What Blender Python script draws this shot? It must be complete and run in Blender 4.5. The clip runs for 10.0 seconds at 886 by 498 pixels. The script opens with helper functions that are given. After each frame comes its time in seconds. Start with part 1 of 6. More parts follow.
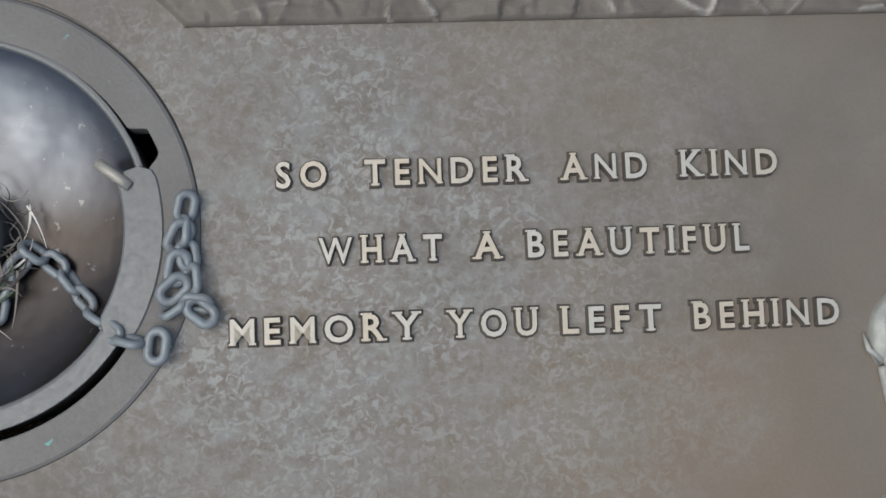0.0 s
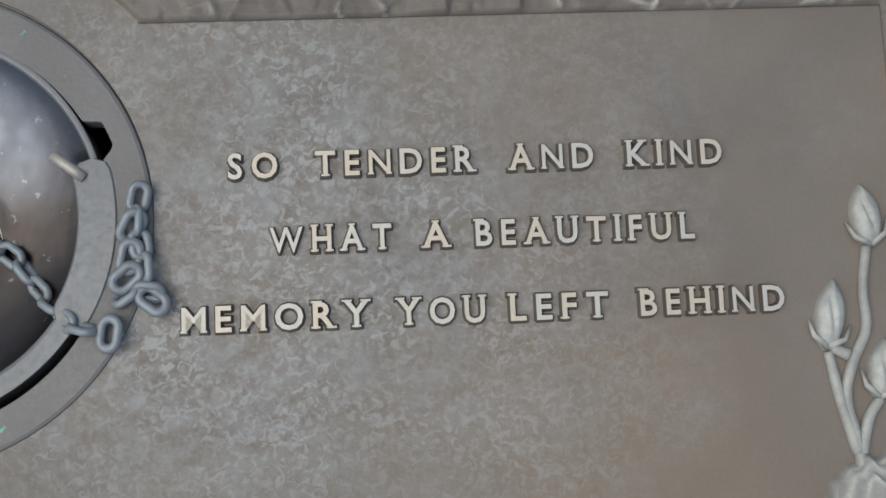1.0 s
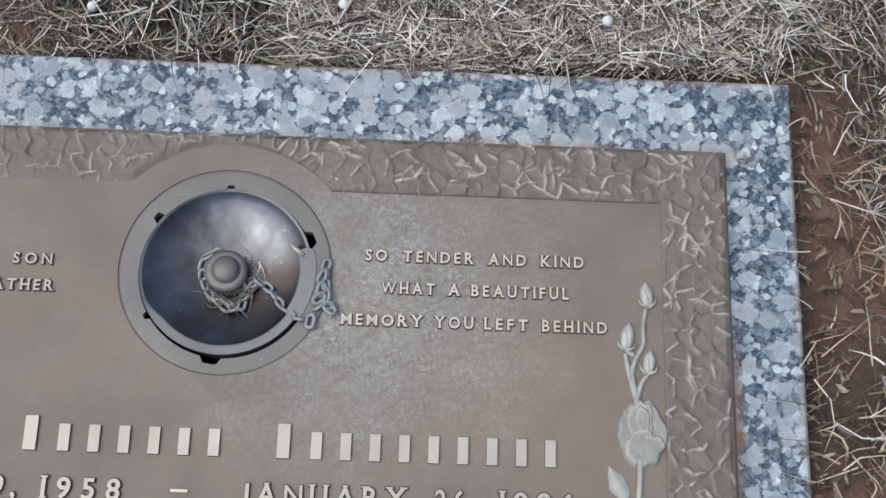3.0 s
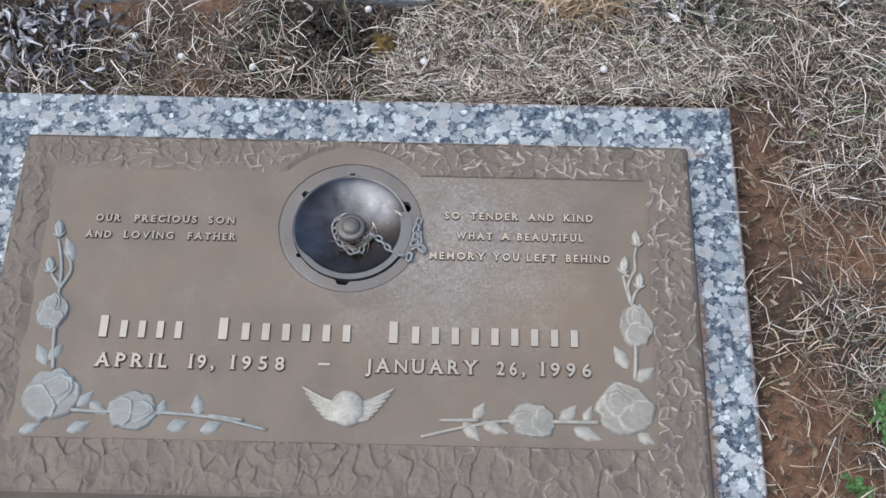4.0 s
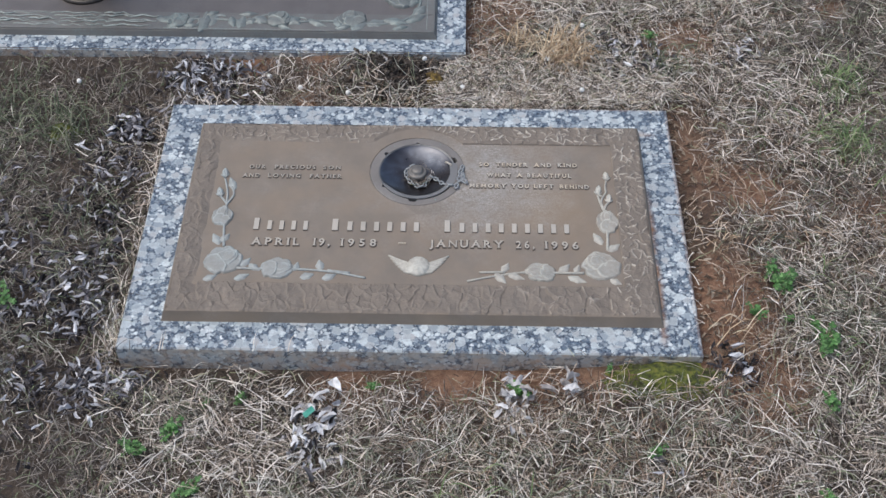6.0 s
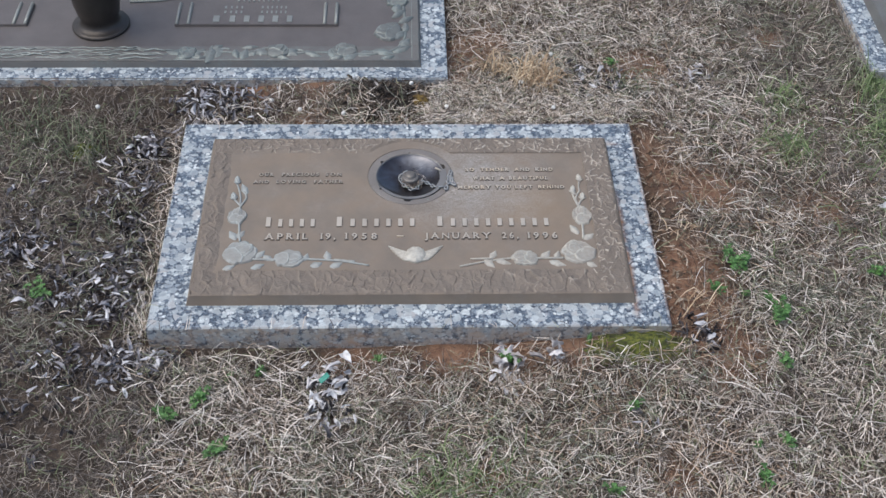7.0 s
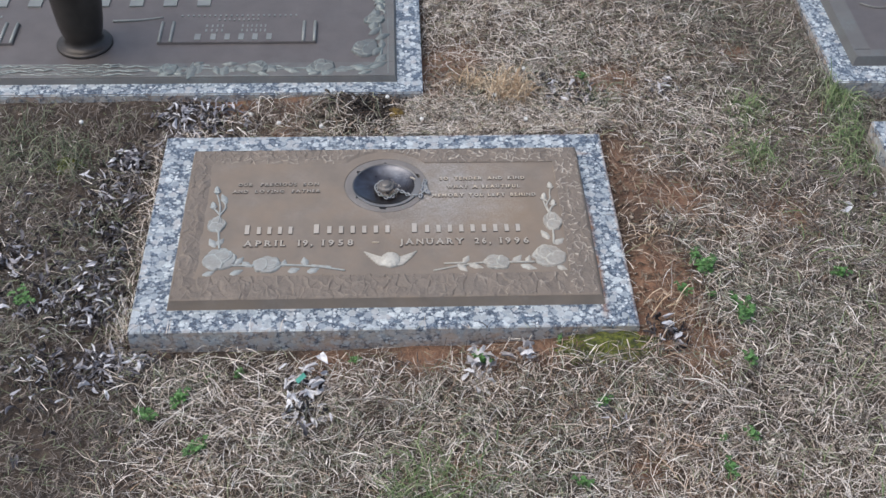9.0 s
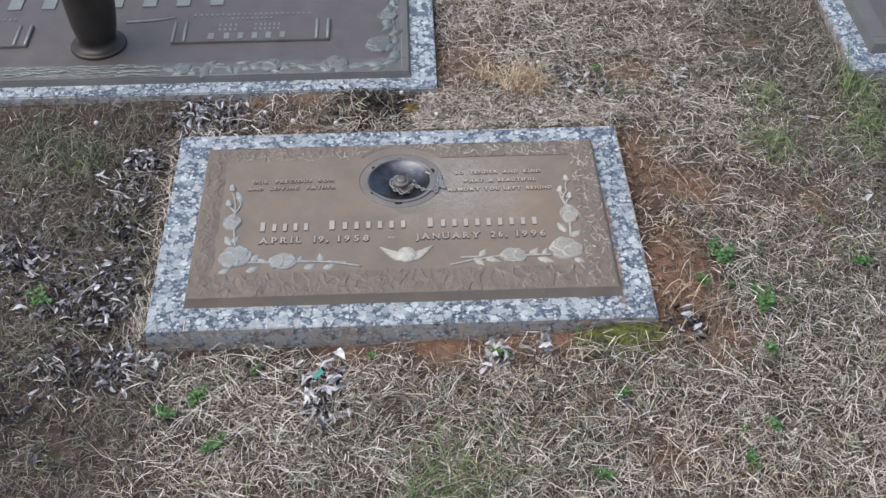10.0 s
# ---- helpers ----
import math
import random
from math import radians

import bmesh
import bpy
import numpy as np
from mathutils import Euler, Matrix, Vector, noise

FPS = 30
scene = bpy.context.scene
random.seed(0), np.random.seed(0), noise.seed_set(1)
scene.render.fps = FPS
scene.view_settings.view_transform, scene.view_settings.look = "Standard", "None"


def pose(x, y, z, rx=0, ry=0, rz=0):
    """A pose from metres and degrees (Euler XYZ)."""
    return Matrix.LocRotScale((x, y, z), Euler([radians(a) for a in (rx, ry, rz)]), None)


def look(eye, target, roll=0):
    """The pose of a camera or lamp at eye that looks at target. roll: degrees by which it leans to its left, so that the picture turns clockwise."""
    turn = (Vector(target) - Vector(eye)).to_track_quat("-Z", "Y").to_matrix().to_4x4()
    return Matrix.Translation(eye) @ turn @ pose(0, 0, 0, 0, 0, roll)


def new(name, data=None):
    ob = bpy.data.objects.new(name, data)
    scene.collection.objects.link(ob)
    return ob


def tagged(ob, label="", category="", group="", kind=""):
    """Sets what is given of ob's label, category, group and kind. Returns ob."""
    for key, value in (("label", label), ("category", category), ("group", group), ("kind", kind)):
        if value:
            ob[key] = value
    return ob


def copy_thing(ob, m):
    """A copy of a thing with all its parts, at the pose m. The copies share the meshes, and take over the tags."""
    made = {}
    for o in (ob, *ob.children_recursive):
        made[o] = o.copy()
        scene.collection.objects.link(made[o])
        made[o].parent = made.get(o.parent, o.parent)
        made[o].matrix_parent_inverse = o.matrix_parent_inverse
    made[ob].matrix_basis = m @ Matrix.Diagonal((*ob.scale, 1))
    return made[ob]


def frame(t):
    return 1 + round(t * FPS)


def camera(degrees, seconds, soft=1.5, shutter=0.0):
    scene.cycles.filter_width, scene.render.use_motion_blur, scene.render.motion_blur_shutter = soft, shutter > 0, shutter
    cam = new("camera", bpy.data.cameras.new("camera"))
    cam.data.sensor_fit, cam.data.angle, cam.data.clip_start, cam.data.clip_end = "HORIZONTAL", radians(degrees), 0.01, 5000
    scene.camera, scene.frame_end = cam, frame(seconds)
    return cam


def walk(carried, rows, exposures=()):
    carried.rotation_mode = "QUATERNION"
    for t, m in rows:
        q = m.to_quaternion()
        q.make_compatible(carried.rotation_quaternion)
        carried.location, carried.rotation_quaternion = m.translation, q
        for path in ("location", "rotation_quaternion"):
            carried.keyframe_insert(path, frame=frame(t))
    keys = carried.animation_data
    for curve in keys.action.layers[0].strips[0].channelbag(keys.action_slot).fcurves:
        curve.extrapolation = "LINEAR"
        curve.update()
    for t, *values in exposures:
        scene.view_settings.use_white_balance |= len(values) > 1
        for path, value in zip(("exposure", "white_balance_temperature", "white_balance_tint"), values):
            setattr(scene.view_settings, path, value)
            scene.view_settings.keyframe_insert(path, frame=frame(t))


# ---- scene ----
cam = camera(39.9, 10.0)
PATH = [
    (0, (0.106, 0.039, 0.318), (0.23, 0.245, -1.668), 29.0),
    (0.5, (0.117, 0.033, 0.32), (0.255, 0.251, -1.664), 30.0),
    (1, (0.12, 0.024, 0.322), (0.238, 0.298, -1.656), 21.0),
    (1.5, (0.124, 0.025, 0.322), (0.253, 0.264, -1.659), 26.1),
    (1.8, (0.131, 0.034, 0.344), (0.267, 0.221, -1.642), 32.6),
    (2, (0.138, 0.021, 0.379), (0.247, 0.288, -1.6), 19.7),
    (2.2, (0.139, 0.025, 0.428), (0.23, 0.262, -1.555), 20.1),
    (2.5, (0.152, -0.019, 0.524), (0.212, 0.353, -1.44), 11.0),
    (2.8, (0.134, -0.053, 0.645), (0.18, 0.361, -1.311), 9.7),
    (3, (0.118, -0.121, 0.715), (0.15, 0.466, -1.197), 5.1),
    (3.2, (0.103, -0.212, 0.778), (0.11, 0.511, -1.087), 0.0),
    (4.3, (0.069, -0.495, 1.027), (0.063, 0.45, -0.735), 1.5),
    (4.5, (0.049, -0.563, 1.056), (0.045, 0.455, -0.666), 1.7),
    (5, (0.004, -0.754, 1.119), (-0.004, 0.429, -0.494), -0.3),
    (5.5, (0.015, -0.902, 1.151), (0.047, 0.346, -0.412), 0.8),
    (6, (0.05, -1.094, 1.18), (0.032, 0.224, -0.325), 0.2),
    (6.2, (0.05, -1.169, 1.187), (0.03, 0.194, -0.275), 0.5),
    (7.3, (-0.024, -1.36, 1.237), (0.056, 0.086, -0.143), 1.5),
    (7.5, (-0.019, -1.384, 1.245), (0.06, 0.079, -0.116), 1.4),
    (8, (-0.003, -1.39, 1.238), (0.063, 0.076, -0.121), 0.9),
    (8.5, (-0.005, -1.375, 1.232), (0.069, 0.076, -0.142), 1.2),
    (9, (0.012, -1.384, 1.225), (0.09, 0.079, -0.137), 1.3),
    (9.5, (0.014, -1.383, 1.222), (0.078, 0.081, -0.138), 0.7),
    (10, (0.016, -1.386, 1.21), (0.063, 0.081, -0.149), -0.4),
]
walk(cam, [(t, look(e, g, r)) for t, e, g, r in PATH],
     [(0, -0.37, 6150, 1), (1.5, -0.36, 6080, 0.7), (2.1, -0.34, 5930, 0.8), (2.5, -0.19, 6040, 2), (3.0, -0.05, 6120, 4), (3.2, -0.01, 6150, 5), (4.5, 0.07, 6250, 7), (10, 0.18, 6400, 9)])

# ---- world and light: an overcast winter sky ----
world = bpy.data.worlds.new("world")
scene.world = world
world.use_nodes = True
wn = world.node_tree
sky = wn.nodes.new("ShaderNodeTexSky")
sky.sky_type, sky.sun_disc = "NISHITA", False
sky.sun_elevation, sky.sun_rotation = radians(65), radians(-98)
sky.air_density, sky.dust_density = 1.0, 4.0
wn.links.new(sky.outputs[0], wn.nodes["Background"].inputs[0])
wn.nodes["Background"].inputs[1].default_value = 0.15
sun = new("sun", bpy.data.lights.new("sun", "SUN"))
sun.data.energy, sun.data.angle, sun.data.color = 1.2, radians(60), (1.0, 0.98, 0.95)
sun.matrix_world = look((-0.42, -0.06, 0.9), (0, 0, 0))


# ---- materials ----
def material(name, rough=0.6, metal=0.0):
    m = bpy.data.materials.new(name)
    m.use_nodes = True
    b = m.node_tree.nodes["Principled BSDF"]
    b.inputs["Roughness"].default_value, b.inputs["Metallic"].default_value = rough, metal
    return m, m.node_tree, b


def node(nt, kind, **values):
    n = nt.nodes.new("ShaderNode" + kind)
    for key, value in values.items():
        n.inputs[key.replace("_", " ")].default_value = value
    return n


def coords(nt):
    return nt.nodes.new("ShaderNodeTexCoord").outputs["Object"]


def noise_tex(nt, scale, detail=4.0, rough=0.6, vec=None):
    n = node(nt, "TexNoise", Scale=scale, Detail=detail, Roughness=rough)
    nt.links.new(vec or coords(nt), n.inputs["Vector"])
    return n


def ramp(nt, fac, stops, constant=False):
    r = nt.nodes.new("ShaderNodeValToRGB")
    r.color_ramp.interpolation = "CONSTANT" if constant else "LINEAR"
    e = r.color_ramp.elements
    while len(e) < len(stops):
        e.new(0.5)
    for el, (p, c) in zip(e, stops):
        el.position, el.color = p, (*(c if len(c) == 3 else (c[0],) * 3), 1)
    nt.links.new(fac, r.inputs[0])
    return r.outputs[0]


def mix(nt, fac, a, b):
    m = nt.nodes.new("ShaderNodeMix")
    m.data_type = "RGBA"
    for sock, val in ((m.inputs[0], fac), (m.inputs[6], a), (m.inputs[7], b)):
        if isinstance(val, bpy.types.NodeSocket):
            nt.links.new(val, sock)
        elif isinstance(val, (int, float)):
            sock.default_value = val
        else:
            sock.default_value = (*val, 1)
    return m.outputs[2]


def bump(nt, b, height, strength, distance):
    n = node(nt, "Bump", Strength=strength, Distance=distance)
    nt.links.new(height, n.inputs["Height"])
    nt.links.new(n.outputs[0], b.inputs["Normal"])


def cells(nt, scale, vec):
    v = node(nt, "TexVoronoi", Scale=scale)
    nt.links.new(vec, v.inputs["Vector"])
    s = nt.nodes.new("ShaderNodeSeparateColor")
    nt.links.new(v.outputs["Color"], s.inputs[0])
    return s.outputs


def crystals(nt, scale, vec, shift=(0.0, 0.0, 0.0)):
    """Voronoi cells: random channels of each and the distance from its heart."""
    m = nt.nodes.new("ShaderNodeVectorMath")
    m.operation = "ADD"
    nt.links.new(vec, m.inputs[0])
    m.inputs[1].default_value = shift
    v = node(nt, "TexVoronoi", Scale=scale)
    nt.links.new(m.outputs[0], v.inputs["Vector"])
    c = nt.nodes.new("ShaderNodeSeparateColor")
    nt.links.new(v.outputs["Color"], c.inputs[0])
    return c.outputs, v.outputs["Distance"]


def warped(nt, scale, amount):
    n = noise_tex(nt, scale, 2.0)
    m = nt.nodes.new("ShaderNodeVectorMath")
    m.operation = "MULTIPLY_ADD"
    nt.links.new(n.outputs["Color"], m.inputs[0])
    m.inputs[1].default_value = (amount,) * 3
    nt.links.new(coords(nt), m.inputs[2])
    return m.outputs[0]


def gap(nt, value, at):
    m = nt.nodes.new("ShaderNodeMath")
    m.operation = "SUBTRACT"
    nt.links.new(value, m.inputs[0])
    m.inputs[1].default_value = at
    a = nt.nodes.new("ShaderNodeMath")
    a.operation = "ABSOLUTE"
    nt.links.new(m.outputs[0], a.inputs[0])
    return a.outputs[0]


def times(nt, a, b):
    m = nt.nodes.new("ShaderNodeMath")
    m.operation = "MULTIPLY"
    nt.links.new(a, m.inputs[0]), nt.links.new(b, m.inputs[1])
    return m.outputs[0]


def granite_material(name, polish=0.38):
    m, nt, b = material(name, polish)
    b.inputs["Specular IOR Level"].default_value = 0.3
    vec = warped(nt, 170, 0.0060)
    big, d_big = crystals(nt, 92, vec)
    mid, d_mid = crystals(nt, 190, vec, (0.37, 0.11, 0.05))
    fine = cells(nt, 420, vec)
    # navy mica and hornblende between the feldspars
    colour = ramp(nt, fine[0], [(0.10, (0.020, 0.034, 0.062)), (0.45, (0.046, 0.075, 0.122)), (0.75, (0.095, 0.140, 0.200)), (0.95, (0.25, 0.30, 0.35))])
    rough_edge = noise_tex(nt, 330, 4, 0.65).outputs["Fac"]
    patches = noise_tex(nt, 30, 3, 0.5).outputs["Fac"]

    chalk = ramp(nt, noise_tex(nt, 160, 3, 0.6).outputs["Fac"], [(0.42, (0.0,)), (0.58, (1.0,))])

    def lumps(below, cell, dist, size, share, stops):
        edge = nt.nodes.new("ShaderNodeMath")
        edge.operation = "MULTIPLY_ADD"
        nt.links.new(rough_edge, edge.inputs[0])
        edge.inputs[1].default_value = 0.62
        nt.links.new(dist, edge.inputs[2])
        body = ramp(nt, edge.outputs[0], [(size - 0.15, (1.0,)), (size + 0.09, (0.0,))])
        want = nt.nodes.new("ShaderNodeMath")
        want.operation = "MULTIPLY_ADD"
        nt.links.new(patches, want.inputs[0])
        want.inputs[1].default_value = 0.9
        nt.links.new(cell[0], want.inputs[2])
        present = ramp(nt, want.outputs[0], [(share - 0.02, (0.0,)), (share + 0.02, (1.0,))])
        rim = ramp(nt, edge.outputs[0], [(size - 0.30, (0.0,)), (size - 0.10, (0.55,))])
        tint = mix(nt, times(nt, rim, chalk), ramp(nt, cell[1], stops), (0.665, 0.765, 0.805))
        return mix(nt, times(nt, body, present), below, tint)
    colour = lumps(colour, mid, d_mid, 0.93, 0.95, [(0.1, (0.21, 0.26, 0.315)), (0.35, (0.375, 0.43, 0.46)), (0.6, (0.49, 0.545, 0.57)), (0.85, (0.71, 0.77, 0.79)), (1.0, (0.80, 0.84, 0.85))])
    colour = lumps(colour, big, d_big, 0.98, 0.96, [(0.12, (0.305, 0.355, 0.40)), (0.35, (0.39, 0.43, 0.455)), (0.55, (0.475, 0.475, 0.48)), (0.75, (0.465, 0.515, 0.545)), (0.95, (0.66, 0.72, 0.735))])
    # bruised feldspar, fine dark flecks, a thin weathered veil
    bruise = ramp(nt, noise_tex(nt, 150, 4, 0.65).outputs["Fac"], [(0.46, (0.0,)), (0.70, (0.6,))])
    colour = mix(nt, bruise, colour, (0.30, 0.325, 0.355))
    specks = ramp(nt, noise_tex(nt, 520, 3, 0.6).outputs["Fac"], [(0.62, (0.0,)), (0.68, (0.45,))])
    colour = mix(nt, specks, colour, (0.05, 0.068, 0.10))
    veil = ramp(nt, noise_tex(nt, 600, 3, 0.7).outputs["Fac"], [(0.42, (0.0,)), (0.74, (0.35,))])
    colour = mix(nt, veil, colour, (0.30, 0.335, 0.365))
    # rusty run-off from the plaque, along its upper edge and down one side
    place = nt.nodes.new("ShaderNodeSeparateXYZ")
    nt.links.new(warped(nt, 60, 0.008), place.inputs[0])
    for axis, at, along, lo, hi, wide in ((1, 0.1755, 0, 0.10, 0.33, 0.006), (0, 0.3135, 1, -0.19, 0.06, 0.006), (0, 0.3565, 1, -0.22, 0.23, 0.0035), (1, 0.2275, 0, -0.10, 0.36, 0.0030)):
        near = ramp(nt, gap(nt, place.outputs[axis], at), [(0.0, (0.85 if wide > 0.005 else 0.35,)), (wide, (0.0,))])
        span = ramp(nt, gap(nt, place.outputs[along], (lo + hi) / 2), [((hi - lo) * 0.35, (1.0,)), ((hi - lo) * 0.55, (0.0,))])
        spots = ramp(nt, noise_tex(nt, 45, 4).outputs["Fac"], [(0.32, (0.0,)), (0.48, (1.0,))])
        colour = mix(nt, times(nt, times(nt, near, span), spots), colour, (0.45, 0.235, 0.11))
    # the sawn sides are rough and stained by wet clay
    geo = nt.nodes.new("ShaderNodeNewGeometry")
    sep = nt.nodes.new("ShaderNodeSeparateXYZ")
    nt.links.new(geo.outputs["True Normal"], sep.inputs[0])
    side = ramp(nt, sep.outputs[2], [(0.4, (1.0,)), (0.8, (0.0,))])
    stain = ramp(nt, noise_tex(nt, 14, 5, 0.65).outputs["Fac"], [(0.36, (0.58, 0.55, 0.50)), (0.52, (0.55, 0.46, 0.37)), (0.70, (0.52, 0.31, 0.18))])
    mottle = ramp(nt, noise_tex(nt, 75, 4).outputs["Fac"], [(0.38, (0.12,)), (0.62, (0.80,))])
    f = nt.nodes.new("ShaderNodeMath")
    f.operation = "MULTIPLY"
    nt.links.new(side, f.inputs[0]), nt.links.new(mottle, f.inputs[1])
    colour = mix(nt, f.outputs[0], colour, stain)
    tone = ramp(nt, noise_tex(nt, 520, 3, 0.6).outputs["Fac"], [(0.3, (0.84, 0.84, 0.84)), (0.65, (1.0, 1.0, 1.0))])
    shade = nt.nodes.new("ShaderNodeMix")
    shade.data_type, shade.blend_type = "RGBA", "MULTIPLY"
    shade.inputs[0].default_value = 1.0
    nt.links.new(colour, shade.inputs[6]), nt.links.new(tone, shade.inputs[7])
    nt.links.new(shade.outputs[2], b.inputs["Base Color"])
    r = ramp(nt, side, [(0, (polish,)), (1, (0.85,))])
    nt.links.new(r, b.inputs["Roughness"])
    bump(nt, b, noise_tex(nt, 380, 3).outputs["Fac"], 0.12, 0.001)
    return m


def bronze_material(name, dark, mid, pale, rough=0.5, metal=0.35, wash=0.5, relief=0.25, worn=None, bloom=None, specks=None):
    """Lacquered bronze: a brown coat with a fine sand-cast grain, dulled by grey chalky weathering in patches."""
    m, nt, b = material(name, rough, metal)
    base = ramp(nt, noise_tex(nt, 22, 5, 0.6).outputs["Fac"], [(0.3, dark), (0.7, mid)])
    patch = ramp(nt, noise_tex(nt, 17, 5, 0.6).outputs["Fac"], [(0.48, (0.0,)), (0.72, (0.3 if bloom else 0.8,))])
    if bloom:
        dist = nt.nodes.new("ShaderNodeVectorMath")
        dist.operation = "DISTANCE"
        nt.links.new(warped(nt, 14, 0.09), dist.inputs[0])
        dist.inputs[1].default_value = tuple(c + 0.045 for c in bloom)
        patch = mix(nt, ramp(nt, dist.outputs["Value"], [(0.03, (0.9,)), (0.13, (0.0,))]), patch, (1, 1, 1))
    fleck = ramp(nt, noise_tex(nt, 240, 6, 0.7).outputs["Fac"], [(0.40, (0.0,)), (0.70, (wash,))])
    f = nt.nodes.new("ShaderNodeMath")
    f.operation = "MULTIPLY"
    nt.links.new(patch, f.inputs[0]), nt.links.new(fleck, f.inputs[1])
    if bloom:
        warm = ramp(nt, noise_tex(nt, 13, 4, 0.6).outputs["Fac"], [(0.44, (0.0,)), (0.68, (0.55,))])
        base = mix(nt, warm, base, (0.258, 0.198, 0.145))
        # a patch rubbed back to warm brown
        rubbed = nt.nodes.new("ShaderNodeVectorMath")
        rubbed.operation = "DISTANCE"
        nt.links.new(warped(nt, 22, 0.06), rubbed.inputs[0])
        rubbed.inputs[1].default_value = (0.215, 0.038, 0.03)
        base = mix(nt, ramp(nt, rubbed.outputs["Value"], [(0.02, (0.6,)), (0.07, (0.0,))]), base, (0.270, 0.198, 0.132))
    colour = mix(nt, f.outputs[0], base, pale)
    if bloom:
        cloud = ramp(nt, noise_tex(nt, 62, 6, 0.7).outputs["Fac"], [(0.42, (0.0,)), (0.66, (0.55,))])
        colour = mix(nt, times(nt, cloud, patch), colour, (0.35, 0.342, 0.33))
        worms = noise_tex(nt, 400, 2.5, 0.55)
        worms.inputs["Distortion"].default_value = 1.0
        scuff = times(nt, ramp(nt, worms.outputs["Fac"], [(0.48, (0.0,)), (0.62, (0.62,))]), ramp(nt, noise_tex(nt, 34, 5, 0.65).outputs["Fac"], [(0.38, (0.25,)), (0.60, (1.0,))]))
        zone = ramp(nt, dist.outputs["Value"], [(0.02, (1.0,)), (0.13, (0.0,))])
        colour = mix(nt, times(nt, scuff, zone), colour, (0.5, 0.48, 0.455))
    if specks:
        dots = ramp(nt, noise_tex(nt, 210, 2).outputs["Fac"], [(0.70, (0.0,)), (0.74, (0.8,))])
        colour = mix(nt, dots, colour, specks)
    if worn:
        crest = nt.nodes.new("ShaderNodeAttribute")
        crest.attribute_name = "wear"
        thinned = ramp(nt, noise_tex(nt, 140, 5, 0.7).outputs["Fac"], [(0.32, (0.35,)), (0.62, (1.0,))])
        colour = mix(nt, times(nt, crest.outputs["Fac"], thinned), colour, mix(nt, f.outputs[0], worn, pale))
    nt.links.new(colour, b.inputs["Base Color"])
    grain = noise_tex(nt, 900, 3, 0.6).outputs["Fac"]
    r = ramp(nt, grain, [(0.3, (rough - 0.1,)), (0.7, (rough + 0.15,))])
    nt.links.new(r, b.inputs["Roughness"])
    bump(nt, b, grain, relief, 0.0006)
    return m


def island_material(name, stops, rough=0.8):
    """Dead blades and leaves, each its own shade."""
    m, nt, b = material(name, rough)
    geo = nt.nodes.new("ShaderNodeNewGeometry")
    c = ramp(nt, geo.outputs["Random Per Island"], stops)
    vary = ramp(nt, noise_tex(nt, 120, 3).outputs["Fac"], [(0.3, (0.66, 0.66, 0.66)), (0.62, (1.0, 1.0, 1.0))])
    mul = nt.nodes.new("ShaderNodeMix")
    mul.data_type, mul.blend_type = "RGBA", "MULTIPLY"
    mul.inputs[0].default_value = 1.0
    nt.links.new(c, mul.inputs[6]), nt.links.new(vary, mul.inputs[7])
    nt.links.new(mul.outputs[2], b.inputs["Base Color"])
    return m


GRANITE = granite_material("granite")
BRONZE = bronze_material("bronze", (0.184, 0.155, 0.129), (0.236, 0.196, 0.158), (0.40, 0.385, 0.365), rough=0.62, metal=0.12, wash=0.6, bloom=(0.090, 0.068, 0.0), relief=0.12)
BRONZE_SIDE = bronze_material("bronze_letter_side", (0.140, 0.120, 0.103), (0.185, 0.157, 0.132), (0.2, 0.2, 0.19), 0.55, 0.3, 0.3)
BRONZE_EDGE = bronze_material("bronze_border", (0.166, 0.140, 0.117), (0.212, 0.176, 0.144), (0.34, 0.32, 0.29), rough=0.6, metal=0.12, wash=0.3, worn=(0.64, 0.59, 0.515))
COLLAR = bronze_material("bronze_collar", (0.172, 0.157, 0.146), (0.230, 0.211, 0.197), (0.39, 0.385, 0.375), rough=0.54, metal=0.2, wash=0.55, specks=(0.20, 0.46, 0.40), relief=0.15)
RELIEF = bronze_material("bronze_relief", (0.215, 0.192, 0.166), (0.285, 0.262, 0.232), (0.42, 0.50, 0.49), 0.6, 0.12, 0.8, worn=(0.56, 0.54, 0.48))
RELIEF_BLUE = bronze_material("bronze_relief_blue", (0.21, 0.20, 0.183), (0.28, 0.277, 0.26), (0.39, 0.49, 0.51), 0.6, 0.12, 0.9, worn=(0.42, 0.455, 0.45))
LETTER = bronze_material("bronze_letter", (0.56, 0.52, 0.46), (0.66, 0.62, 0.55), (0.62, 0.62, 0.6), 0.45, 0.3, 0.5)
tint = LETTER.node_tree
info = tint.nodes.new("ShaderNodeObjectInfo")
shiny = tint.nodes["Principled BSDF"].inputs["Base Color"]
gold = mix(tint, ramp(tint, info.outputs["Random"], [(0.2, (0.15,)), (0.8, (0.65,))]), shiny.links[0].from_socket, (0.66, 0.53, 0.38))
tint.links.new(gold, shiny)
LETTER_NAME = bronze_material("bronze_name", (0.42, 0.38, 0.325), (0.53, 0.48, 0.415), (0.55, 0.55, 0.53), 0.45, 0.3, 0.5)
LETTER_DULL = bronze_material("bronze_letter_dull", (0.37, 0.335, 0.29), (0.49, 0.445, 0.385), (0.42, 0.42, 0.4), 0.45, 0.35, 0.5)
RING = bronze_material("bronze_ring", (0.15, 0.138, 0.128), (0.19, 0.178, 0.165), (0.38, 0.38, 0.38), 0.45, 0.4, 0.5)
BOWL, nt, b = material("bronze_bowl", 0.3, 0.9)
cloud = noise_tex(nt, 15, 4, 0.5)
